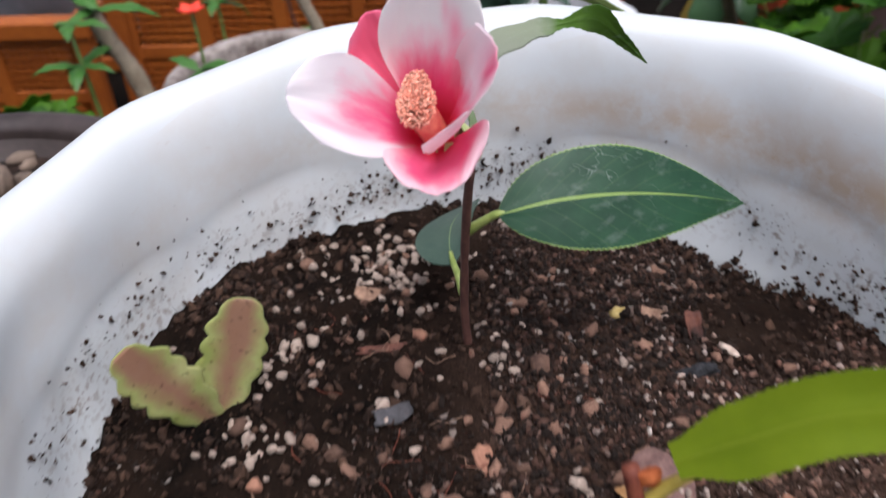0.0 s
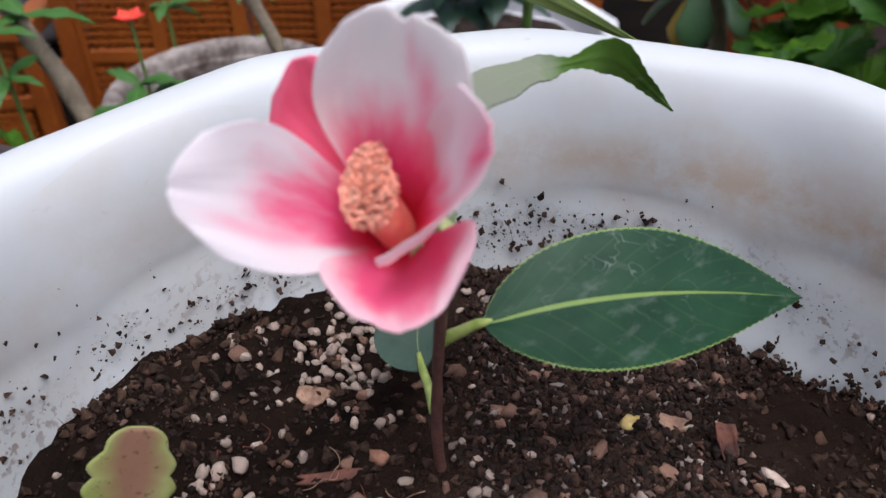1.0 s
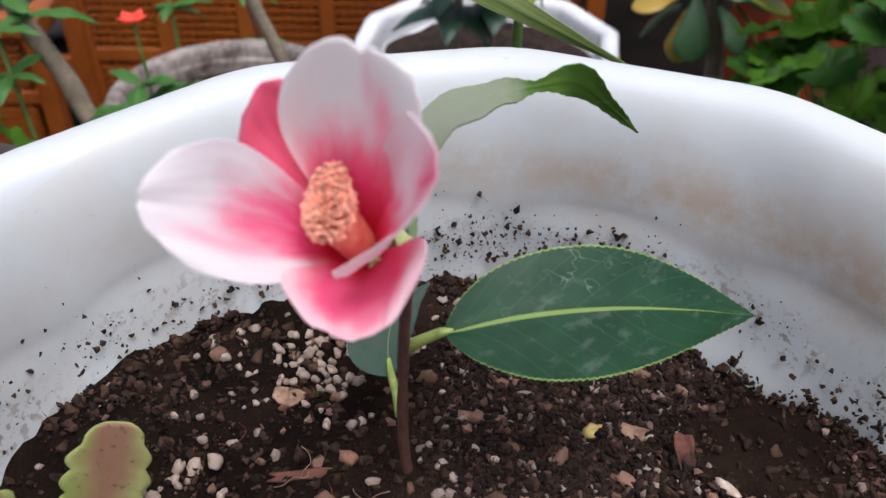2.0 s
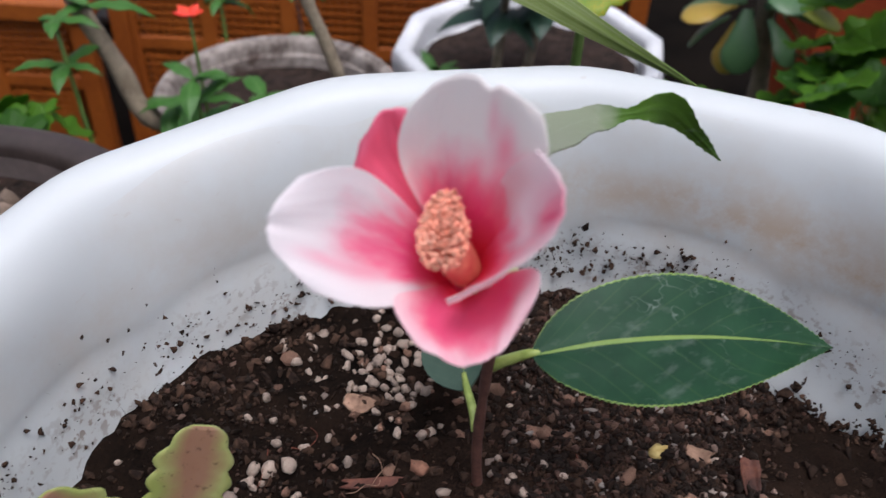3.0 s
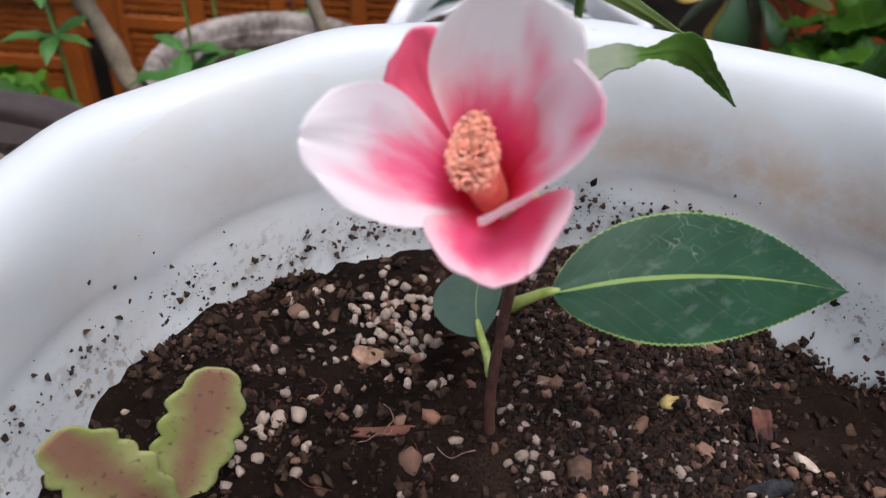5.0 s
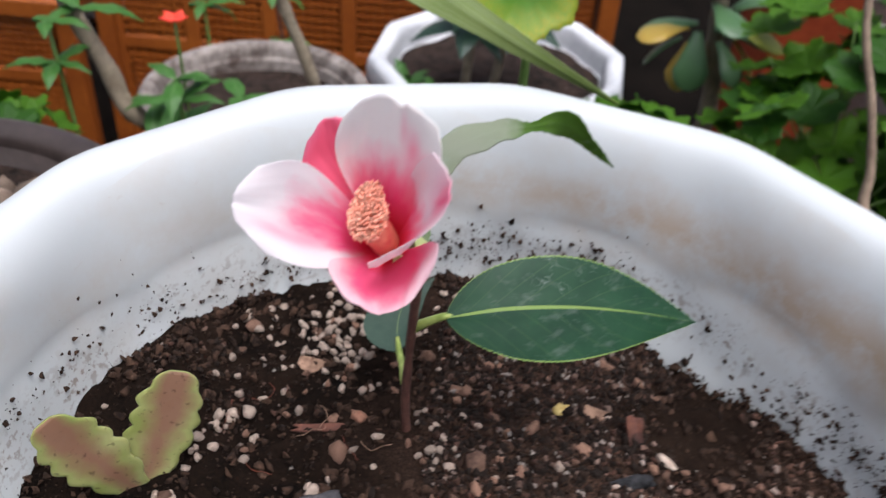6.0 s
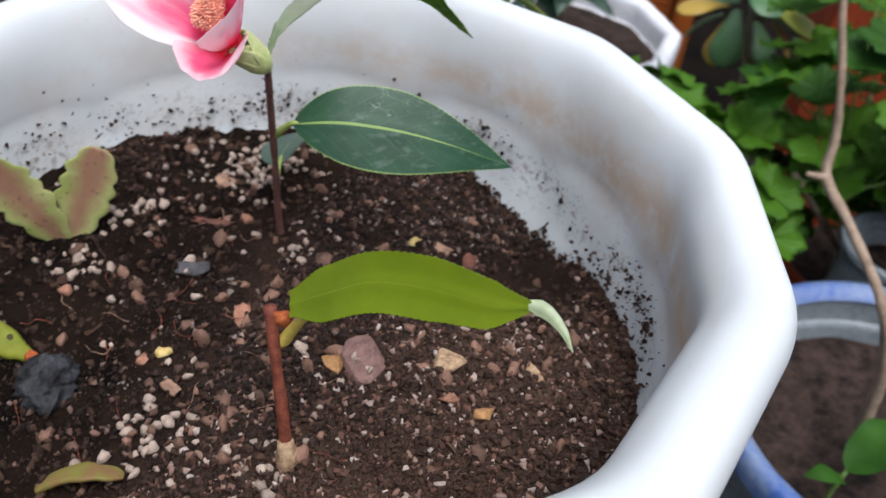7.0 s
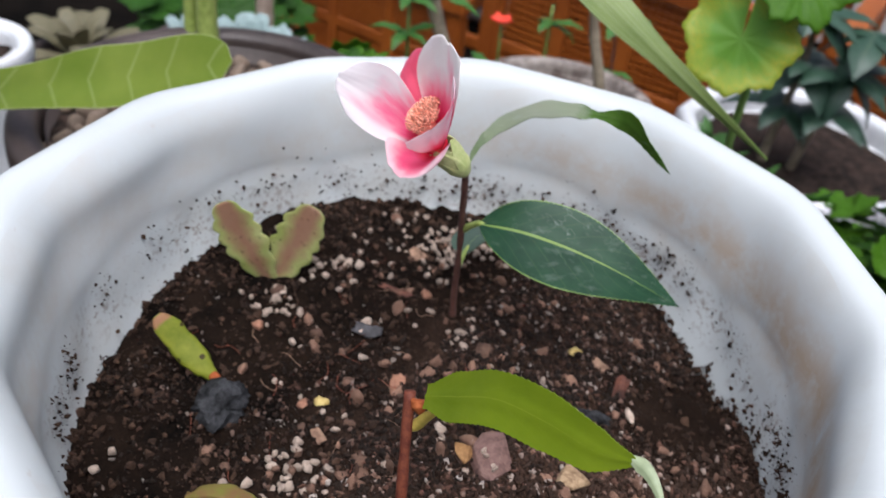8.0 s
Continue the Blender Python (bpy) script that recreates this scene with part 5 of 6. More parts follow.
vessel("flower_pot", (0.46, 0.71), 0.055, 0.1, GROUND, M_SMOKE, "small cloudy plastic pot among geraniums", fill=0.03, lip=0.005)
vessel("tub", (0.72, 1.28), 0.19, 0.13, GROUND, M_GREYTUB, "large grey plastic tub standing behind the geraniums", "tub", fill=0.06, lip=0.014)
vessel("flower_pot", (0.315, 0.97), 0.095, -0.03, GROUND, M_BROWNPOT, "dark brown pot holding a jade plant", fill=0.03, lip=0.01)
vessel("flower_pot", (0.50, 0.86), 0.12, -0.02, GROUND, M_TERRA, "red-brown clay pot holding a geranium", fill=0.03, lip=0.012)

# gravel on the brown pot
GRAVELS = [mesh_of("gravel", rock(40 + s, 2, 0.4, 0.75), M_GRAVEL) for s in range(4)]
for k in range(230):
    a, q = rng.uniform(0, 6.283), 0.113 * math.sqrt(rng.random())
    s = rng.uniform(0.005, 0.0095)
    piece("gravel_stone", rng.choice(GRAVELS), brown, spin((s * 1.25, s, s * 0.8), (-0.239 + q * math.cos(a), 0.389 + q * math.sin(a), 0.259 + s * 0.35)))
piece("gravel_stone", GRAVELS[1], brown, Matrix.LocRotScale((-0.315, 0.37, 0.27), Euler((0.3, 0.2, 0.5)), (0.022, 0.014, 0.01)), "flat pale stone")

# crates


def crate(x0, x1, y0, y1, top, label, base=None):
    """A plastic crate: corner posts, rails, and on its front panels of fine lattice between solid strips."""
    low = GROUND if base is None else base
    c = thing("crate", label, "crate", (x0, y0, low), "orange crates")
    rail = lambda lo, hi, nm="rail": part(nm, box(bmesh.new(), lo, hi, 0.003), M_ORANGE, c, smooth=False)
    for x in (x0, x1 - 0.03):
        for y in (y0, y1 - 0.03):
            rail((x, y, low), (x + 0.03, y + 0.03, top - 0.03), "corner_post")
    for y in (y0 - 0.006, y1 - 0.03):
        rail((x0 - 0.006, y, top - 0.03), (x1 + 0.006, y + 0.036, top), "top_rail")
        rail((x0 + 0.03, y + 0.01, low + 0.004), (x1 - 0.03, y + 0.026, low + 0.034), "bottom_rail")
    for x in (x0 - 0.006, x1 - 0.03):
        rail((x, y0 + 0.03, top - 0.03), (x + 0.036, y1 - 0.03, top), "top_rail")
    mid = (low + top) / 2
    rail((x0 + 0.03, y0 + 0.006, mid - 0.012), (x1 - 0.03, y0 + 0.022, mid + 0.012), "middle_rail")
    n = max(1, round((x1 - x0 - 0.06) / 0.13))
    for i in range(n):
        a, b = x0 + 0.03 + (x1 - x0 - 0.06) * i / n, x0 + 0.03 + (x1 - x0 - 0.06) * (i + 1) / n
        rail((a - 0.012 * (i > 0), y0 + 0.003, low + 0.034), (a + 0.012, y0 + 0.02, top - 0.03), "strip")
        for z0, z1 in ((low + 0.034, mid - 0.012), (mid + 0.012, top - 0.03)):
            bm = bmesh.new()
            m = round((b - a - 0.024) / 0.0125)
            for k in range(1, m):
                x = a + 0.012 + (b - a - 0.024) * k / m
                box(bm, (x - 0.0028, y0 + 0.009, z0), (x + 0.0028, y0 + 0.015, z1))
            m = round((z1 - z0) / 0.0125)
            for k in range(1, m):
                z = z0 + (z1 - z0) * k / m
                box(bm, (a + 0.012, y0 + 0.007, z - 0.0028), (b - 0.012, y0 + 0.0125, z + 0.0028))
            part("lattice", bm, M_ORANGE, c, smooth=False)
    rail((x0 + 0.03, y0 + 0.05, low + 0.02), (x1 - 0.03, y0 + 0.06, top - 0.05), "inner_panel")
    return c


crate(-1.08, -0.60, 1.36, 1.75, -0.02, "orange plastic crate with a lattice side on the ground")
crate(-0.57, 0.0, 1.38, 1.77, 0.12, "tall orange plastic crate with a lattice side behind pots")
crate(0.03, 0.27, 1.42, 1.77, 0.1, "orange plastic crate standing behind a white pot")
bm = rock(61, 4, 0.3)
bmesh.ops.transform(bm, matrix=pose(-0.86, 1.96, -0.1) @ Matrix.Diagonal((0.3, 0.16, 0.22, 1)), verts=bm.verts)
single("sack", bm, M_GREYSACK, "pale grey filled sack behind the crates", "sack")
tp = thing("planter", "tall red-brown square clay planter on the ground", "planter", (0.46, 1.17, GROUND))
for lo, hi in (((0.41, 1.1, GROUND), (0.51, 1.115, 0.22)), ((0.41, 1.24, GROUND), (0.51, 1.255, 0.22)), ((0.41, 1.115, GROUND), (0.425, 1.24, 0.22)), ((0.495, 1.115, GROUND), (0.51, 1.24, 0.22))):
    part("side_panel", box(bmesh.new(), lo, hi, 0.003), M_TERRA, tp, smooth=False)
part("soil", box(bmesh.new(), (0.426, 1.116, 0.1), (0.494, 1.239, 0.2)), M_DARKSOIL, tp, smooth=False)

# low pale walls out of view, added to shape the light from the horizon
M_WALL = surface("pale light-bouncing wall", (0.42, 0.42, 0.41), (0.6, 0.6, 0.58), 6, 0.9, 90, 0.3, 0.002)
for name, lo, hi in (("unseen_wall_north", (-2.6, 2.5, GROUND - 0.05), (2.6, 2.65, 0.75)), ("unseen_wall_south", (-2.6, -2.65, GROUND - 0.05), (2.6, -2.5, 0.75)), ("unseen_wall_west", (-2.75, -2.65, GROUND - 0.05), (-2.6, 2.65, 0.75)), ("unseen_wall_east", (2.6, -2.65, GROUND - 0.05), (2.75, 2.65, 0.75))):
    single(name, box(bmesh.new(), lo, hi), M_WALL, "added low pale wall out of view, shaping the light", "wall", kind="structure", smooth=False)

# ---- plants behind ----


def geranium_mesh(name, material, seed, lobes=7, cupped=0.35, pleat=0.09, cut=1.0):
    """A round leaf of unit radius with shallow scalloped lobes, folded between its veins."""
    bm = bmesh.new()
    na, nr = 84, 8
    lay = bm.loops.layers.uv.verify()
    rows = []
    for i in range(nr + 1):
        q = i / nr
        rows.append([])
        for k in range(na):
            a = -math.pi * 0.985 + 2 * math.pi * 0.985 * k / (na - 1)
            lobe = math.cos(a * lobes)
            edge = 1 + 0.1 * cut * lobe + 0.05 * cut * math.cos(a * lobes * 3 + seed) + 0.08 * noise.noise(Vector((math.cos(a), math.sin(a), seed)))
            r = q * edge
            z = cupped * q * q * 0.6 + pleat * lobe * q * (0.7 + noise.noise(Vector((a * 1.3, seed, 1)))) + 0.26 * q * noise.noise(Vector((r * math.cos(a) * 1.2, r * math.sin(a) * 1.2, seed + 5)))
            rows[-1].append(bm.verts.new((r * math.cos(a), r * math.sin(a), z)))
    for i in range(nr):
        for k in range(na - 1):
            f = bm.faces.new((rows[i][k], rows[i][k + 1], rows[i + 1][k + 1], rows[i + 1][k]))
            for lp, (p, s) in zip(f.loops, ((i, k), (i, k + 1), (i + 1, k + 1), (i + 1, k))):
                lp[lay].uv = (p / nr, abs(math.sin(0.5 * lobes * (-math.pi + 2 * math.pi * s / na))) * 0.5 + 0.5)
    bmesh.ops.remove_doubles(bm, verts=bm.verts, dist=1e-6)
    bmesh.ops.solidify(bm, geom=list(bm.faces), thickness=0.02)
    return mesh_of(name, bm, material)


GER = [geranium_mesh("geranium_leaf", M_GERANIUM, s) for s in (1, 2, 3)]
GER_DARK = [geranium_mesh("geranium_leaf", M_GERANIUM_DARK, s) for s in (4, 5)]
GER_YELLOW = geranium_mesh("geranium_leaf", M_GERANIUM_YELLOW, 6, 8, 0.2, 0.03, 0.55)


def leaf_pose(at, r, tilt, az):
    """A leaf at a place, of a size, leaning by tilt towards az."""
    return Matrix.Translation((at[0] - 0.006, at[1], at[2] + 0.027)) @ Matrix.Rotation(az, 4, "Z") @ Matrix.Rotation(tilt, 4, "Y") @ Matrix.Rotation(rng.uniform(0, 6.28), 4, "Z") @ Matrix.Scale(r, 4)


def clear_of_pots(x, y, z, r):
    if z < 0.42 and math.hypot(x - CX, y - CY) < 0.2 + r:
        return False
    return not (z < 0.16 and math.hypot(x - 0.44, y - 0.495) < 0.15 + 0.6 * r)


def geranium(foot, centre, spread, n, label, size=(0.022, 0.04), bright=0.5, trunks=4):
    """A bushy geranium: stalks from one foot, each with a leaf at its end."""
    g = thing("geranium", label, "geranium plant", foot)
    f = Vector(foot)
    stems = []
    for k in range(trunks):
        top = Vector(centre) + Vector((rng.gauss(0, spread[0] * 0.5), rng.gauss(0, spread[1] * 0.5), -0.25 * spread[2]))
        mid = (f + top) / 2 + Vector((rng.uniform(-0.02, 0.02), rng.uniform(-0.02, 0.02), 0))
        part("stem", tube([f + Vector((rng.uniform(-0.015, 0.015), rng.uniform(-0.015, 0.015), -0.01)), mid, top], [0.005, 0.004, 0.003], 12, 7), M_GREENSTALK if k % 2 else M_TWIG, g)
        stems.append((mid, top))
    k = 0
    while k < n:
        d = Vector((rng.gauss(0, 1), rng.gauss(0, 1), rng.gauss(0, 1))).normalized() * rng.random() ** 0.4
        at = Vector(centre) + Vector((d.x * spread[0], d.y * spread[1], d.z * spread[2]))
        r = rng.uniform(*size)
        if not clear_of_pots(at.x, at.y, at.z, r):
            k += 0.25
            continue
        # low leaves take the copy that has shade in its colour
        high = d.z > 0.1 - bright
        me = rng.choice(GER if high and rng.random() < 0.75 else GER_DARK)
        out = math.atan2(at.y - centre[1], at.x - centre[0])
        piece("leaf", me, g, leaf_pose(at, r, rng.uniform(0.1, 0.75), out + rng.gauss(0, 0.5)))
        mid, top = rng.choice(stems)
        start = mid.lerp(top, rng.random())
        if k % 2 < 1:
            part("leaf_stalk", tube([start, (start + at) / 2 + Vector((0, 0, -0.008)), at], [0.0013, 0.0012, 0.001], 6, 5), M_GREENSTALK, g)
        k += 1
    return g


geranium((0.50, 0.86, -0.06), (0.43, 0.81, 0.17), (0.14, 0.12, 0.12), 84, "bushy bright green geranium with scalloped leaves in a clay pot", (0.018, 0.033), bright=0.8)
geranium((0.34, 0.78, GROUND), (0.29, 0.78, 0.03), (0.12, 0.12, 0.12), 80, "dense green geranium with shaded lower leaves behind the white pot", (0.018, 0.034), bright=0.35)
geranium((0.2, 0.80, GROUND), (0.205, 0.80, 0.09), (0.11, 0.07, 0.06), 70, "bright green geranium in front of a white pot", (0.015, 0.027), 0.8, 4)
geranium((0.68, 0.70, GROUND), (0.60, 0.74, 0.1), (0.15, 0.13, 0.16), 80, "tall green geranium at the edge of the bed", (0.02, 0.036), bright=0.5)
geranium((-0.33, 0.66, GROUND), (-0.31, 0.66, 0.155), (0.05, 0.06, 0.03), 10, "small green geranium between the pots", (0.018, 0.03), 0.6, 2)

# plant of shade-coloured leaves, added to keep this gap dark
geranium((-0.85, 0.98, GROUND), (-0.84, 0.98, -0.02), (0.16, 0.14, 0.1), 50, "dark leafy plant added to darken the gap behind the gravel pot", (0.025, 0.045), -0.6, 3)
yg = thing("geranium", "geranium with a yellowing round leaf hanging over the pots", "geranium plant", (0.11, 0.66, GROUND))
part("stem", tube([(0.11, 0.66, GROUND), (0.1, 0.62, 0.05), (0.085, 0.57, 0.3), (0.09, 0.56, 0.42)], [0.005, 0.0045, 0.003, 0.0025], 20, 7), M_GREENSTALK, yg)
piece("leaf", GER_YELLOW, yg, Matrix.LocRotScale((0.077, 0.535, 0.394), (Matrix.Rotation(radians(14), 3, 'Z') @ Matrix.Rotation(radians(62), 3, 'X') @ Matrix.Rotation(radians(-90), 3, 'Z')).to_euler(), (0.035, 0.035, 0.035)), "yellow-green scalloped leaf")
piece("leaf", GER[0], yg, Matrix.LocRotScale((0.098, 0.55, 0.438), (Matrix.Rotation(radians(30), 3, 'Z') @ Matrix.Rotation(radians(60), 3, 'X') @ Matrix.Rotation(radians(-70), 3, 'Z')).to_euler(), (0.032, 0.032, 0.032)))

# twig rising from the cloudy pot
tw = thing("twig", "bare brown branching twig growing from the cloudy pot", "twig", (0.41, 0.49, 0.05))
part("stem", tube([(0.412, 0.49, 0.045), (0.405, 0.49, 0.12), (0.3975, 0.49, 0.15), (0.379, 0.491, 0.194), (0.356, 0.552, 0.212), (0.339, 0.593, 0.223), (0.337, 0.605, 0.251), (0.326, 0.62, 0.297), (0.314, 0.64, 0.338), (0.305, 0.655, 0.40)], [0.0045, 0.0042, 0.004, 0.004, 0.0036, 0.0042, 0.0032, 0.003, 0.0028, 0.0025], 60, 9, wobble=0.25), M_TWIG, tw)
part("side_twig", tube([(0.398, 0.49, 0.15), (0.42, 0.488, 0.149), (0.46, 0.48, 0.15)], [0.003, 0.0025, 0.002], 10, 7, wobble=0.2), M_TWIG, tw)
part("side_twig", tube([(0.379, 0.491, 0.194), (0.40, 0.50, 0.197), (0.44, 0.51, 0.203)], [0.003, 0.0025, 0.0018], 10, 7, wobble=0.2), M_TWIG, tw)
part("spur", tube([(0.340, 0.592, 0.223), (0.331, 0.589, 0.2235), (0.324, 0.587, 0.225)], [0.0036, 0.003, 0.0022], 6, 7, wobble=0.3), M_TWIG, tw)
sp = thing("seedling", "small seedling with two broad dark green leaves in the cloudy pot", "seedling", (0.385, 0.43, 0.05))
part("stem", tube([(0.386, 0.432, 0.045), (0.385, 0.43, 0.07), (0.388, 0.432, 0.09)], [0.002, 0.0018, 0.0015], 8, 6), M_GREENSTALK, sp)
part("leaf", blade([(0.388, 0.432, 0.09), (0.405, 0.447, 0.105), (0.425, 0.465, 0.108), (0.442, 0.48, 0.1)], [(0.6, -0.7, 0.2)] * 4, 0.021, wave=0.1, nu=30, nv=6), M_GERANIUM_DARK, sp)
part("leaf", blade([(0.386, 0.43, 0.085), (0.378, 0.424, 0.095), (0.368, 0.42, 0.096), (0.358, 0.418, 0.09)], [(0.5, -0.8, 0.2)] * 4, 0.011, nu=24, nv=6), M_GERANIUM_DARK, sp)

# jade plant
jade = thing("jade_plant", "jade plant with fleshy green and yellowed leaves on a thick stem", "succulent plant", (0.315, 0.97, -0.07))
part("stem", tube([(0.315, 0.97, -0.07), (0.318, 0.965, 0.1), (0.306, 0.96, 0.165), (0.296, 0.95, 0.24), (0.297, 0.95, 0.29)], [0.012, 0.01, 0.009, 0.008, 0.006], 24, 10, wobble=0.2), M_BARK, jade)
JADE = [mesh_of("jade_leaf", fleshy([(0, 0, 0), (0.35, 0, 0.05), (0.7, 0, 0.03), (1, 0, -0.05)], [(0, 1, 0)] * 4, 0.3, 0, 0.08, lambda u: min(1, 0.25 + 1.2 * u) * math.sqrt(max(0.01, 1 - (max(0, u - 0.6) / 0.41) ** 2.2))), m) for m in (M_JADE, M_JADE_YELLOW, M_JADE_OLIVE)]
for at, ln, az, tilt, kind in (((0.28, 0.94, 0.2), 0.062, -1.7, 1.2, 0), ((0.275, 0.945, 0.185), 0.052, -2.1, 1.25, 1), ((0.295, 0.94, 0.205), 0.065, -0.25, 0.1, 0), ((0.30, 0.94, 0.212), 0.07, -0.35, 0.2, 2), ((0.28, 0.95, 0.205), 0.06, 3.0, 0.25, 0), ((0.27, 0.95, 0.2), 0.058, -2.7, 0.1, 1),
                               ((0.29, 0.94, 0.23), 0.062, -1.3, 0.1, 0), ((0.31, 0.945, 0.225), 0.06, 0.3, -0.2, 0), ((0.29, 0.95, 0.235), 0.062, 2.3, -0.3, 0), ((0.295, 0.95, 0.24), 0.06, -2.3, -0.5, 0), ((0.31, 0.955, 0.205), 0.055, 0.1, 0.4, 0), ((0.30, 0.93, 0.195), 0.05, -1.0, 0.7, 0),
                               ((0.295, 0.95, 0.25), 0.062, -0.8, -0.6, 0), ((0.29, 0.95, 0.25), 0.06, 1.2, -0.7, 0), ((0.30, 0.95, 0.26), 0.055, 3.0, -0.8, 0), ((0.265, 0.945, 0.19), 0.05, 2.8, 0.8, 0), ((0.32, 0.95, 0.19), 0.05, -0.1, 0.9, 1)):
    piece("leaf", JADE[kind], jade, Matrix.Translation(at) @ Matrix.Rotation(az, 4, "Z") @ Matrix.Rotation(tilt, 4, "Y") @ Matrix.Scale(ln, 4), ("", "yellowed orange leaf", "yellow-green leaf")[kind])

# dark-leaved shrub in the other white pot
shrub = thing("shrub", "young dark-leaved shrub in the far white pot", "shrub", (0.06, 1.07, 0.05))
LEAVES_DARK = [mesh_of("shrub_leaf", blade([(0, 0, 0), (0.35, 0, 0.08), (0.7, 0, 0.04), (1, 0, -0.12)], [(0, 1, 0)] * 4, 0.25, nu=20, nv=4, thick=0.012, fold=0.2), M_DARKLEAF)]
LEAVES_SHOOT = [mesh_of("shoot_leaf", blade([(0, 0, 0), (0.35, 0, 0.08), (0.7, 0, 0.04), (1, 0, -0.15)], [(0, 1, 0)] * 4, 0.19, nu=20, nv=4, thick=0.012, fold=0.25, wave=0.1), M_SHOOT)]


def whorl(parent, at, n, ln, meshes, low=-0.3, high=0.7):
    for k in range(n):
        piece("leaf", rng.choice(meshes), parent, Matrix.Translation(at) @ Matrix.Rotation(k * 2.4 + rng.uniform(-0.3, 0.3), 4, "Z") @ Matrix.Rotation(rng.uniform(low, high), 4, "Y") @ Matrix.Scale(ln * rng.uniform(0.75, 1.15), 4))


part("stem", tube([(0.04, 1.06, 0.04), (0.045, 1.05, 0.12), (0.05, 1.04, 0.2), (0.045, 1.03, 0.27)], [0.006, 0.005, 0.004, 0.003], 16, 8), M_BARK, shrub)
part("stem", tube([(0.075, 1.07, 0.04), (0.085, 1.06, 0.12), (0.1, 1.05, 0.2), (0.11, 1.04, 0.25)], [0.006, 0.005, 0.004, 0.003], 16, 8), M_BARK, shrub)
for at, n in (((0.046, 1.05, 0.14), 5), ((0.05, 1.04, 0.2), 7), ((0.046, 1.03, 0.26), 8), ((0.09, 1.055, 0.15), 5), ((0.1, 1.05, 0.2), 7), ((0.11, 1.04, 0.25), 8)):
    whorl(shrub, at, n + 2, 0.07, LEAVES_DARK, -0.2, 0.9)
weed = thing("weed", "small pale weeds sprouting in the far white pot", "weed", (0.0, 1.03, 0.05))
for at in ((-0.02, 1.02, 0.052), (0.01, 1.0, 0.052), (-0.03, 1.05, 0.052), (0.06, 1.0, 0.052)):
    whorl(weed, at, 5, 0.035, LEAVES_SHOOT, -1.2, -0.4)

# a pale stake among the rosettes, and loose grit on the far pots' soil
single("stake", tube([(-0.665, 0.9, GROUND), (-0.664, 0.9, 0.0), (-0.662, 0.9, 0.2)], [0.014, 0.013, 0.013], 16, 10, wobble=0.15), surface("pale weathered wood", (0.3, 0.22, 0.16), (0.45, 0.36, 0.28), 50, 0.8), "pale weathered round stake behind the gravel pot", "stake")

# stems in the crusted pot, shoots beside them
for label, pts, rad, leaves in (("grey-brown leaning shrub stem in the crusted pot", [(-0.205, 0.82, 0.09), (-0.258, 0.77, 0.141), (-0.282, 0.775, 0.189), (-0.309, 0.78, 0.244), (-0.36, 0.79, 0.37)], [0.0095, 0.009, 0.0085, 0.0078, 0.0065], [((-0.235, 0.755, 0.165), 3), ((-0.29, 0.76, 0.25), 2)]),
                                ("slender grey shrub stem in the crusted pot", [(-0.085, 0.835, 0.09), (-0.094, 0.80, 0.17), (-0.108, 0.80, 0.215), (-0.123, 0.80, 0.26), (-0.14, 0.80, 0.36)], [0.0065, 0.006, 0.006, 0.0055, 0.005], [((-0.13, 0.80, 0.33), 2)])):
    st = thing("shrub", label, "shrub", pts[0])
    part("stem", tube(pts, rad, 30, 9, wobble=0.25), M_BARK, st)
    for at, n in leaves:
        whorl(st, at, n, 0.05, LEAVES_SHOOT, -0.2, 0.5)
for label, foot, top, nodes in (("young shoot with narrow green leaves beside the brown pot", (-0.31, 0.72, GROUND), (-0.315, 0.75, 0.24), ((0.93, 5), (1.0, 4))), ("leafy shoot with bright green leaves by the crusted pot", (-0.20, 0.70, GROUND), (-0.205, 0.74, 0.2), ((0.9, 5), (0.96, 5), (1.0, 4))),
                                ("pale green leaf shoot in front of the crusted pot", (-0.14, 0.72, GROUND), (-0.15, 0.745, 0.185), ((1.0, 3),)), ("thin red-stemmed shoot behind the crusted pot", (-0.16, 1.05, GROUND), (-0.2, 1.08, 0.15), ((0.85, 3), (1.0, 4))), ("thin shoot with small leaves behind the pots", (-0.28, 0.98, GROUND), (-0.26, 1.0, 0.18), ((0.8, 3), (0.95, 4)))):
    st = thing("shoot", label, "young plant", foot)
    f, t = Vector(foot), Vector(top)
    part("stem", tube([f, f.lerp(t, 0.5) + Vector((0.012, 0.006, 0)), t], [0.003, 0.0026, 0.0018], 14, 6), M_STEM if "red" in label else M_GREENSTALK, st)
    for u, n in nodes:
        whorl(st, f.lerp(t, u), n, 0.044, LEAVES_SHOOT, -0.4, 0.5)
rf = thing("red_flower", "small red blossom on a thin stalk", "flower", (-0.22, 0.84, GROUND))
part("stalk", tube([(-0.22, 0.84, GROUND), (-0.215, 0.80, 0.0), (-0.207, 0.76, 0.245)], [0.002, 0.0018, 0.0014], 14, 6), M_GREENSTALK, rf)
for k in range(5):
    a = k * 1.257
    s = Vector((math.cos(a), math.sin(a), 0))
    part("petal", blade([Vector((-0.206, 0.757, 0.247)), Vector((-0.206, 0.757, 0.25)) + s * 0.006, Vector((-0.206, 0.757, 0.252)) + s * 0.013], [Vector((-s.y, s.x, 0))] * 3, 0.006, nu=8, nv=4), M_RED, rf)

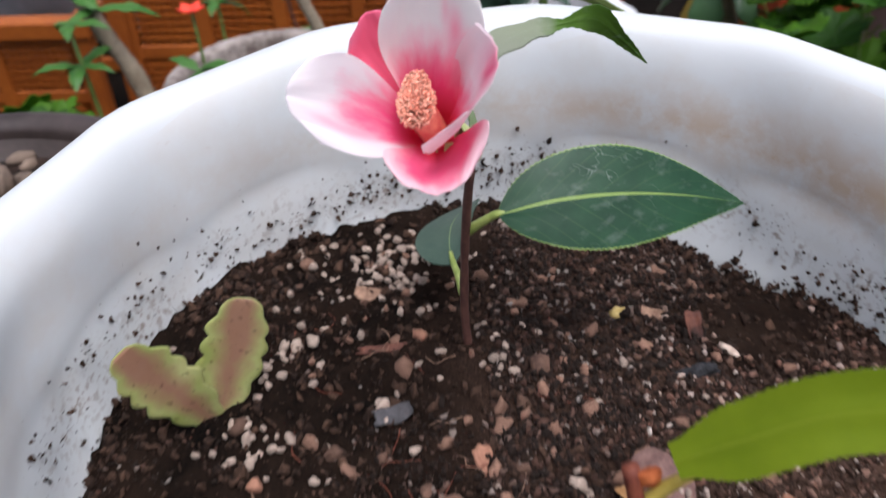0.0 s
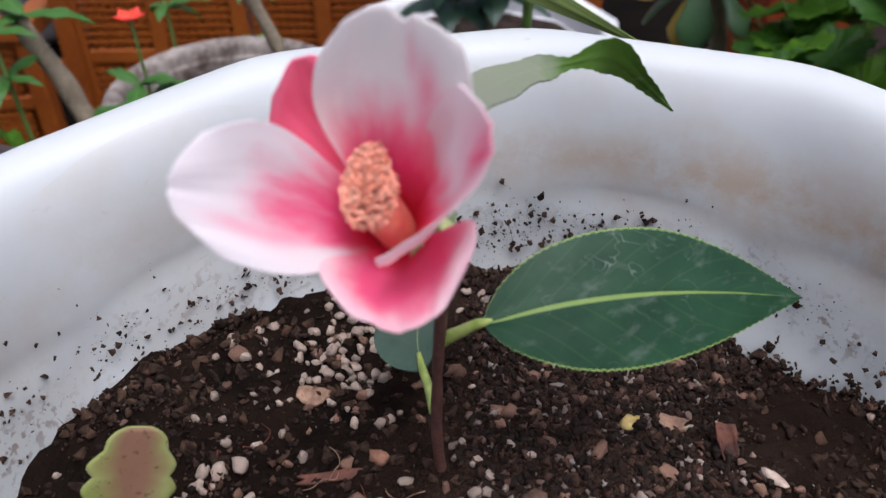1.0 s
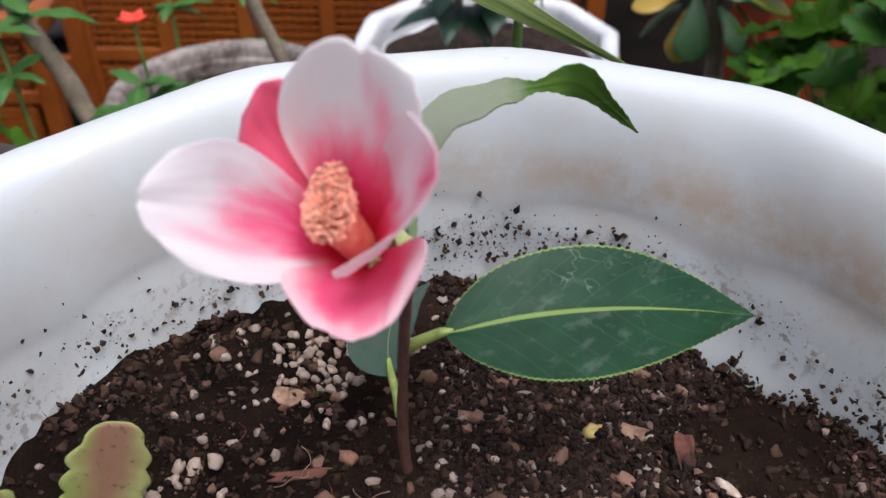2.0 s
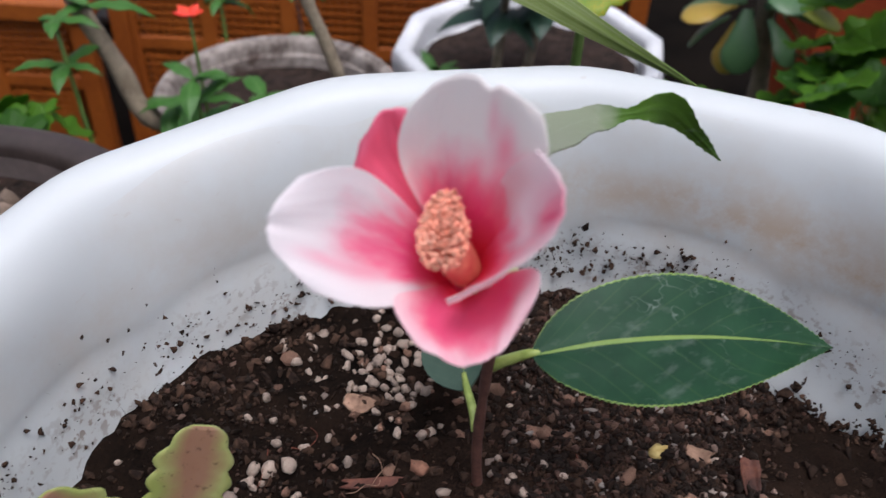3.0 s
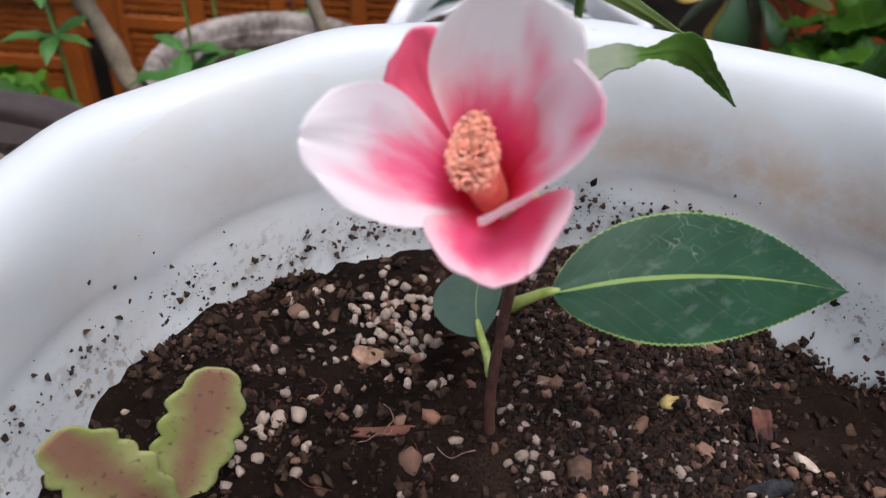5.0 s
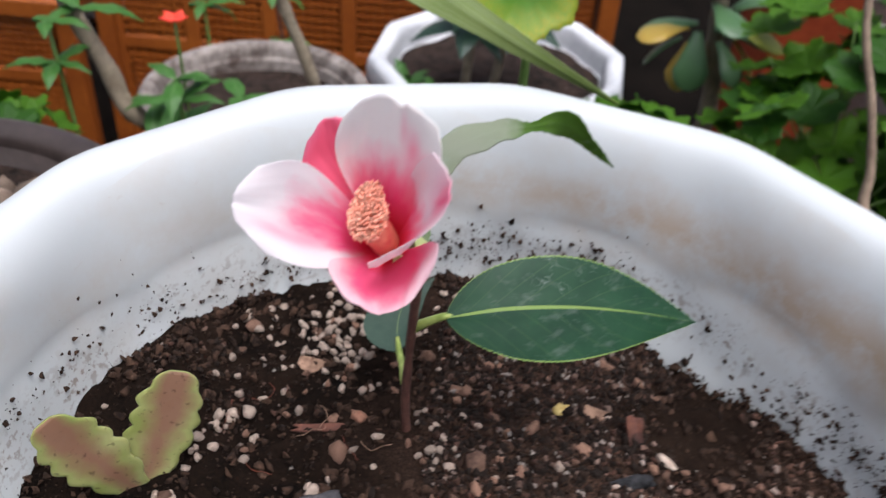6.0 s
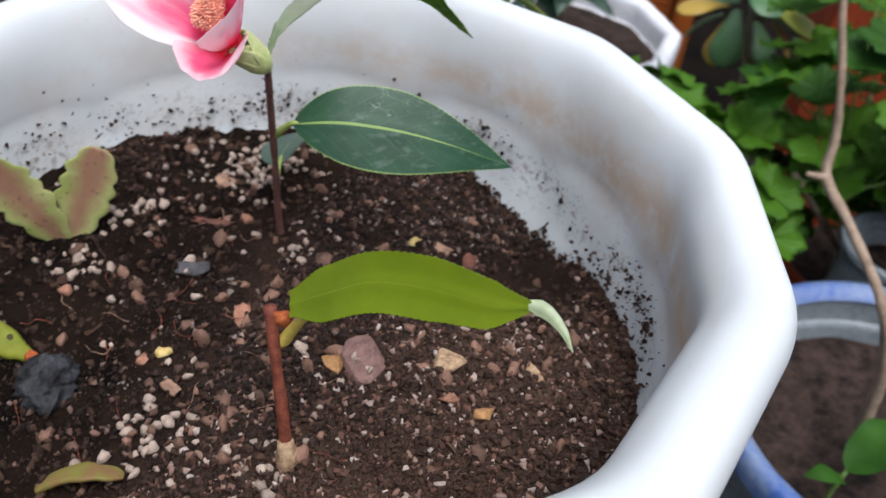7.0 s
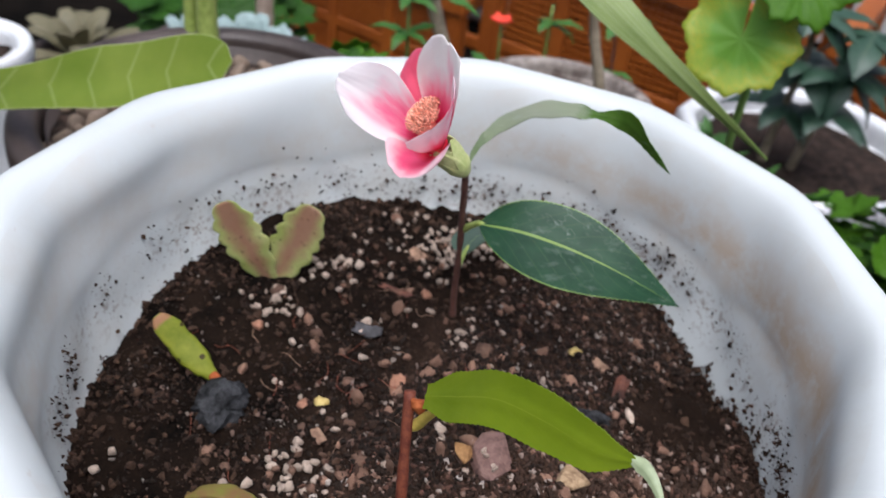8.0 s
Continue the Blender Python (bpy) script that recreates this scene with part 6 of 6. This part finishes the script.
# broad-leaved plant hanging in from the side, and the strap leaf
bl = thing("broad_leaf_plant", "plant with one broad light green leaf over the gravel pot", "houseplant", (-0.615, 0.43, 0.17))
part("stem", tube([(-0.615, 0.425, 0.165), (-0.61, 0.42, 0.22), (-0.57, 0.37, 0.25), (-0.47, 0.29, 0.262), (-0.375, 0.267, 0.283)], [0.005, 0.0045, 0.004, 0.0035, 0.003], 20, 8), M_GREENSTALK, bl)
part("leaf", blade([(-0.38, 0.266, 0.281), (-0.325, 0.27, 0.303), (-0.266, 0.276, 0.3275), (-0.232, 0.285, 0.341), (-0.202, 0.295, 0.351), (-0.172, 0.303, 0.363), (-0.138, 0.31, 0.378)], [(0.15, -0.65, -0.75)] * 7, 0.0195, lambda u: min(1, 0.55 + 0.8 * u) * math.sqrt(max(0.0, 1 - (max(0, u - 0.84) / 0.165) ** 2.2)) if u < 1 else 0.03, fold=0.18, thick=0.0007, nu=60, nv=10, wave=0.04), M_BIGLEAF, bl, "broad light green leaf with pale veins")
stp = thing("strap_leaf_plant", "tall plant with pale arching strap leaves in the gravel pot", "houseplant", (-0.325, 0.465, 0.258))
part("stem", tube([(-0.318, 0.465, 0.255), (-0.326, 0.47, 0.31), (-0.32, 0.47, 0.45), (-0.27, 0.45, 0.58)], [0.009, 0.0085, 0.007, 0.005], 24, 9), M_PETIOLE, stp)
part("stem", tube([(-0.336, 0.462, 0.255), (-0.342, 0.468, 0.31), (-0.33, 0.465, 0.43), (-0.25, 0.44, 0.56)], [0.006, 0.0055, 0.005, 0.004], 24, 9), M_PETIOLE, stp)
part("leaf", spread([(-0.268, 0.456, 0.582), (-0.15, 0.44, 0.55), (-0.0437, 0.4394, 0.4783), (0.0137, 0.4448, 0.4401), (0.0707, 0.4502, 0.4018), (0.128, 0.4591, 0.3622)], [(-0.272, 0.444, 0.572), (-0.165, 0.406, 0.526), (-0.0407, 0.4089, 0.4599), (0.0125, 0.4282, 0.4257), (0.0661, 0.4477, 0.3917), (0.1272, 0.4597, 0.3612)],
                    fold=0.08, thick=0.0008, nu=50, nv=8), M_STRAP, stp, "long arching green strap leaf")

# rosettes beyond the brown pot
M_BEIGE = surface("beige rosette leaf", (0.08, 0.085, 0.04), (0.17, 0.14, 0.08), 30, 0.6)
vessel("flower_pot", (-0.80, 0.68), 0.07, 0.03, GROUND, M_BROWNPOT, "dark plastic pot holding a beige rosette", fill=0.012, lip=0.006)
big = thing("rosette_succulent", "large beige-green rosette with broad leaves in a dark pot", "succulent plant", (-0.80, 0.68, 0.01))
me = mesh_of("rosette_leaf", fleshy([(0, 0, 0), (0.4, 0, 0.08), (0.75, 0, 0.12), (1, 0, 0.06)], [(0, 1, 0)] * 4, 0.2, 0, 0.06, lambda u: 0.45 + 0.55 * math.sin(math.pi * u * 0.95)), M_BEIGE)
for k in range(14):
    piece("leaf", me, big, Matrix.Translation((-0.80, 0.68, 0.018)) @ Matrix.Rotation(k * 2.4, 4, "Z") @ Matrix.Rotation(-0.2 - 0.07 * k, 4, "Y") @ Matrix.Scale(0.1 - 0.003 * k, 4))
for at, ln in (((-0.52, 0.72, 0.15), 0.05), ((-0.64, 0.74, 0.11), 0.045), ((-0.46, 0.70, 0.165), 0.04)):
    rp = vessel("flower_pot", (at[0], at[1]), 0.05, at[2] - 0.02, GROUND, M_BROWNPOT, "small dark pot holding a pale rosette", fill=0.01, lip=0.005)
    ro = thing("rosette_succulent", "blue-grey rosette succulent in a small dark pot", "succulent plant", (at[0], at[1], at[2] - 0.03))
    me = mesh_of("rosette_leaf", fleshy([(0, 0, 0), (0.4, 0, 0.05), (0.75, 0, 0.12), (1, 0, 0.22)], [(0, 1, 0)] * 4, 0.27, 0, 0.12, lambda u: 0.5 + 0.5 * math.sin(math.pi * u * 0.95)), M_ECHEVERIA)
    for k in range(18):
        piece("leaf", me, ro, Matrix.Translation((at[0], at[1], at[2] - 0.028)) @ Matrix.Rotation(k * 2.4, 4, "Z") @ Matrix.Rotation(-0.15 - 0.06 * k, 4, "Y") @ Matrix.Scale(ln * (1.1 - 0.035 * k), 4))
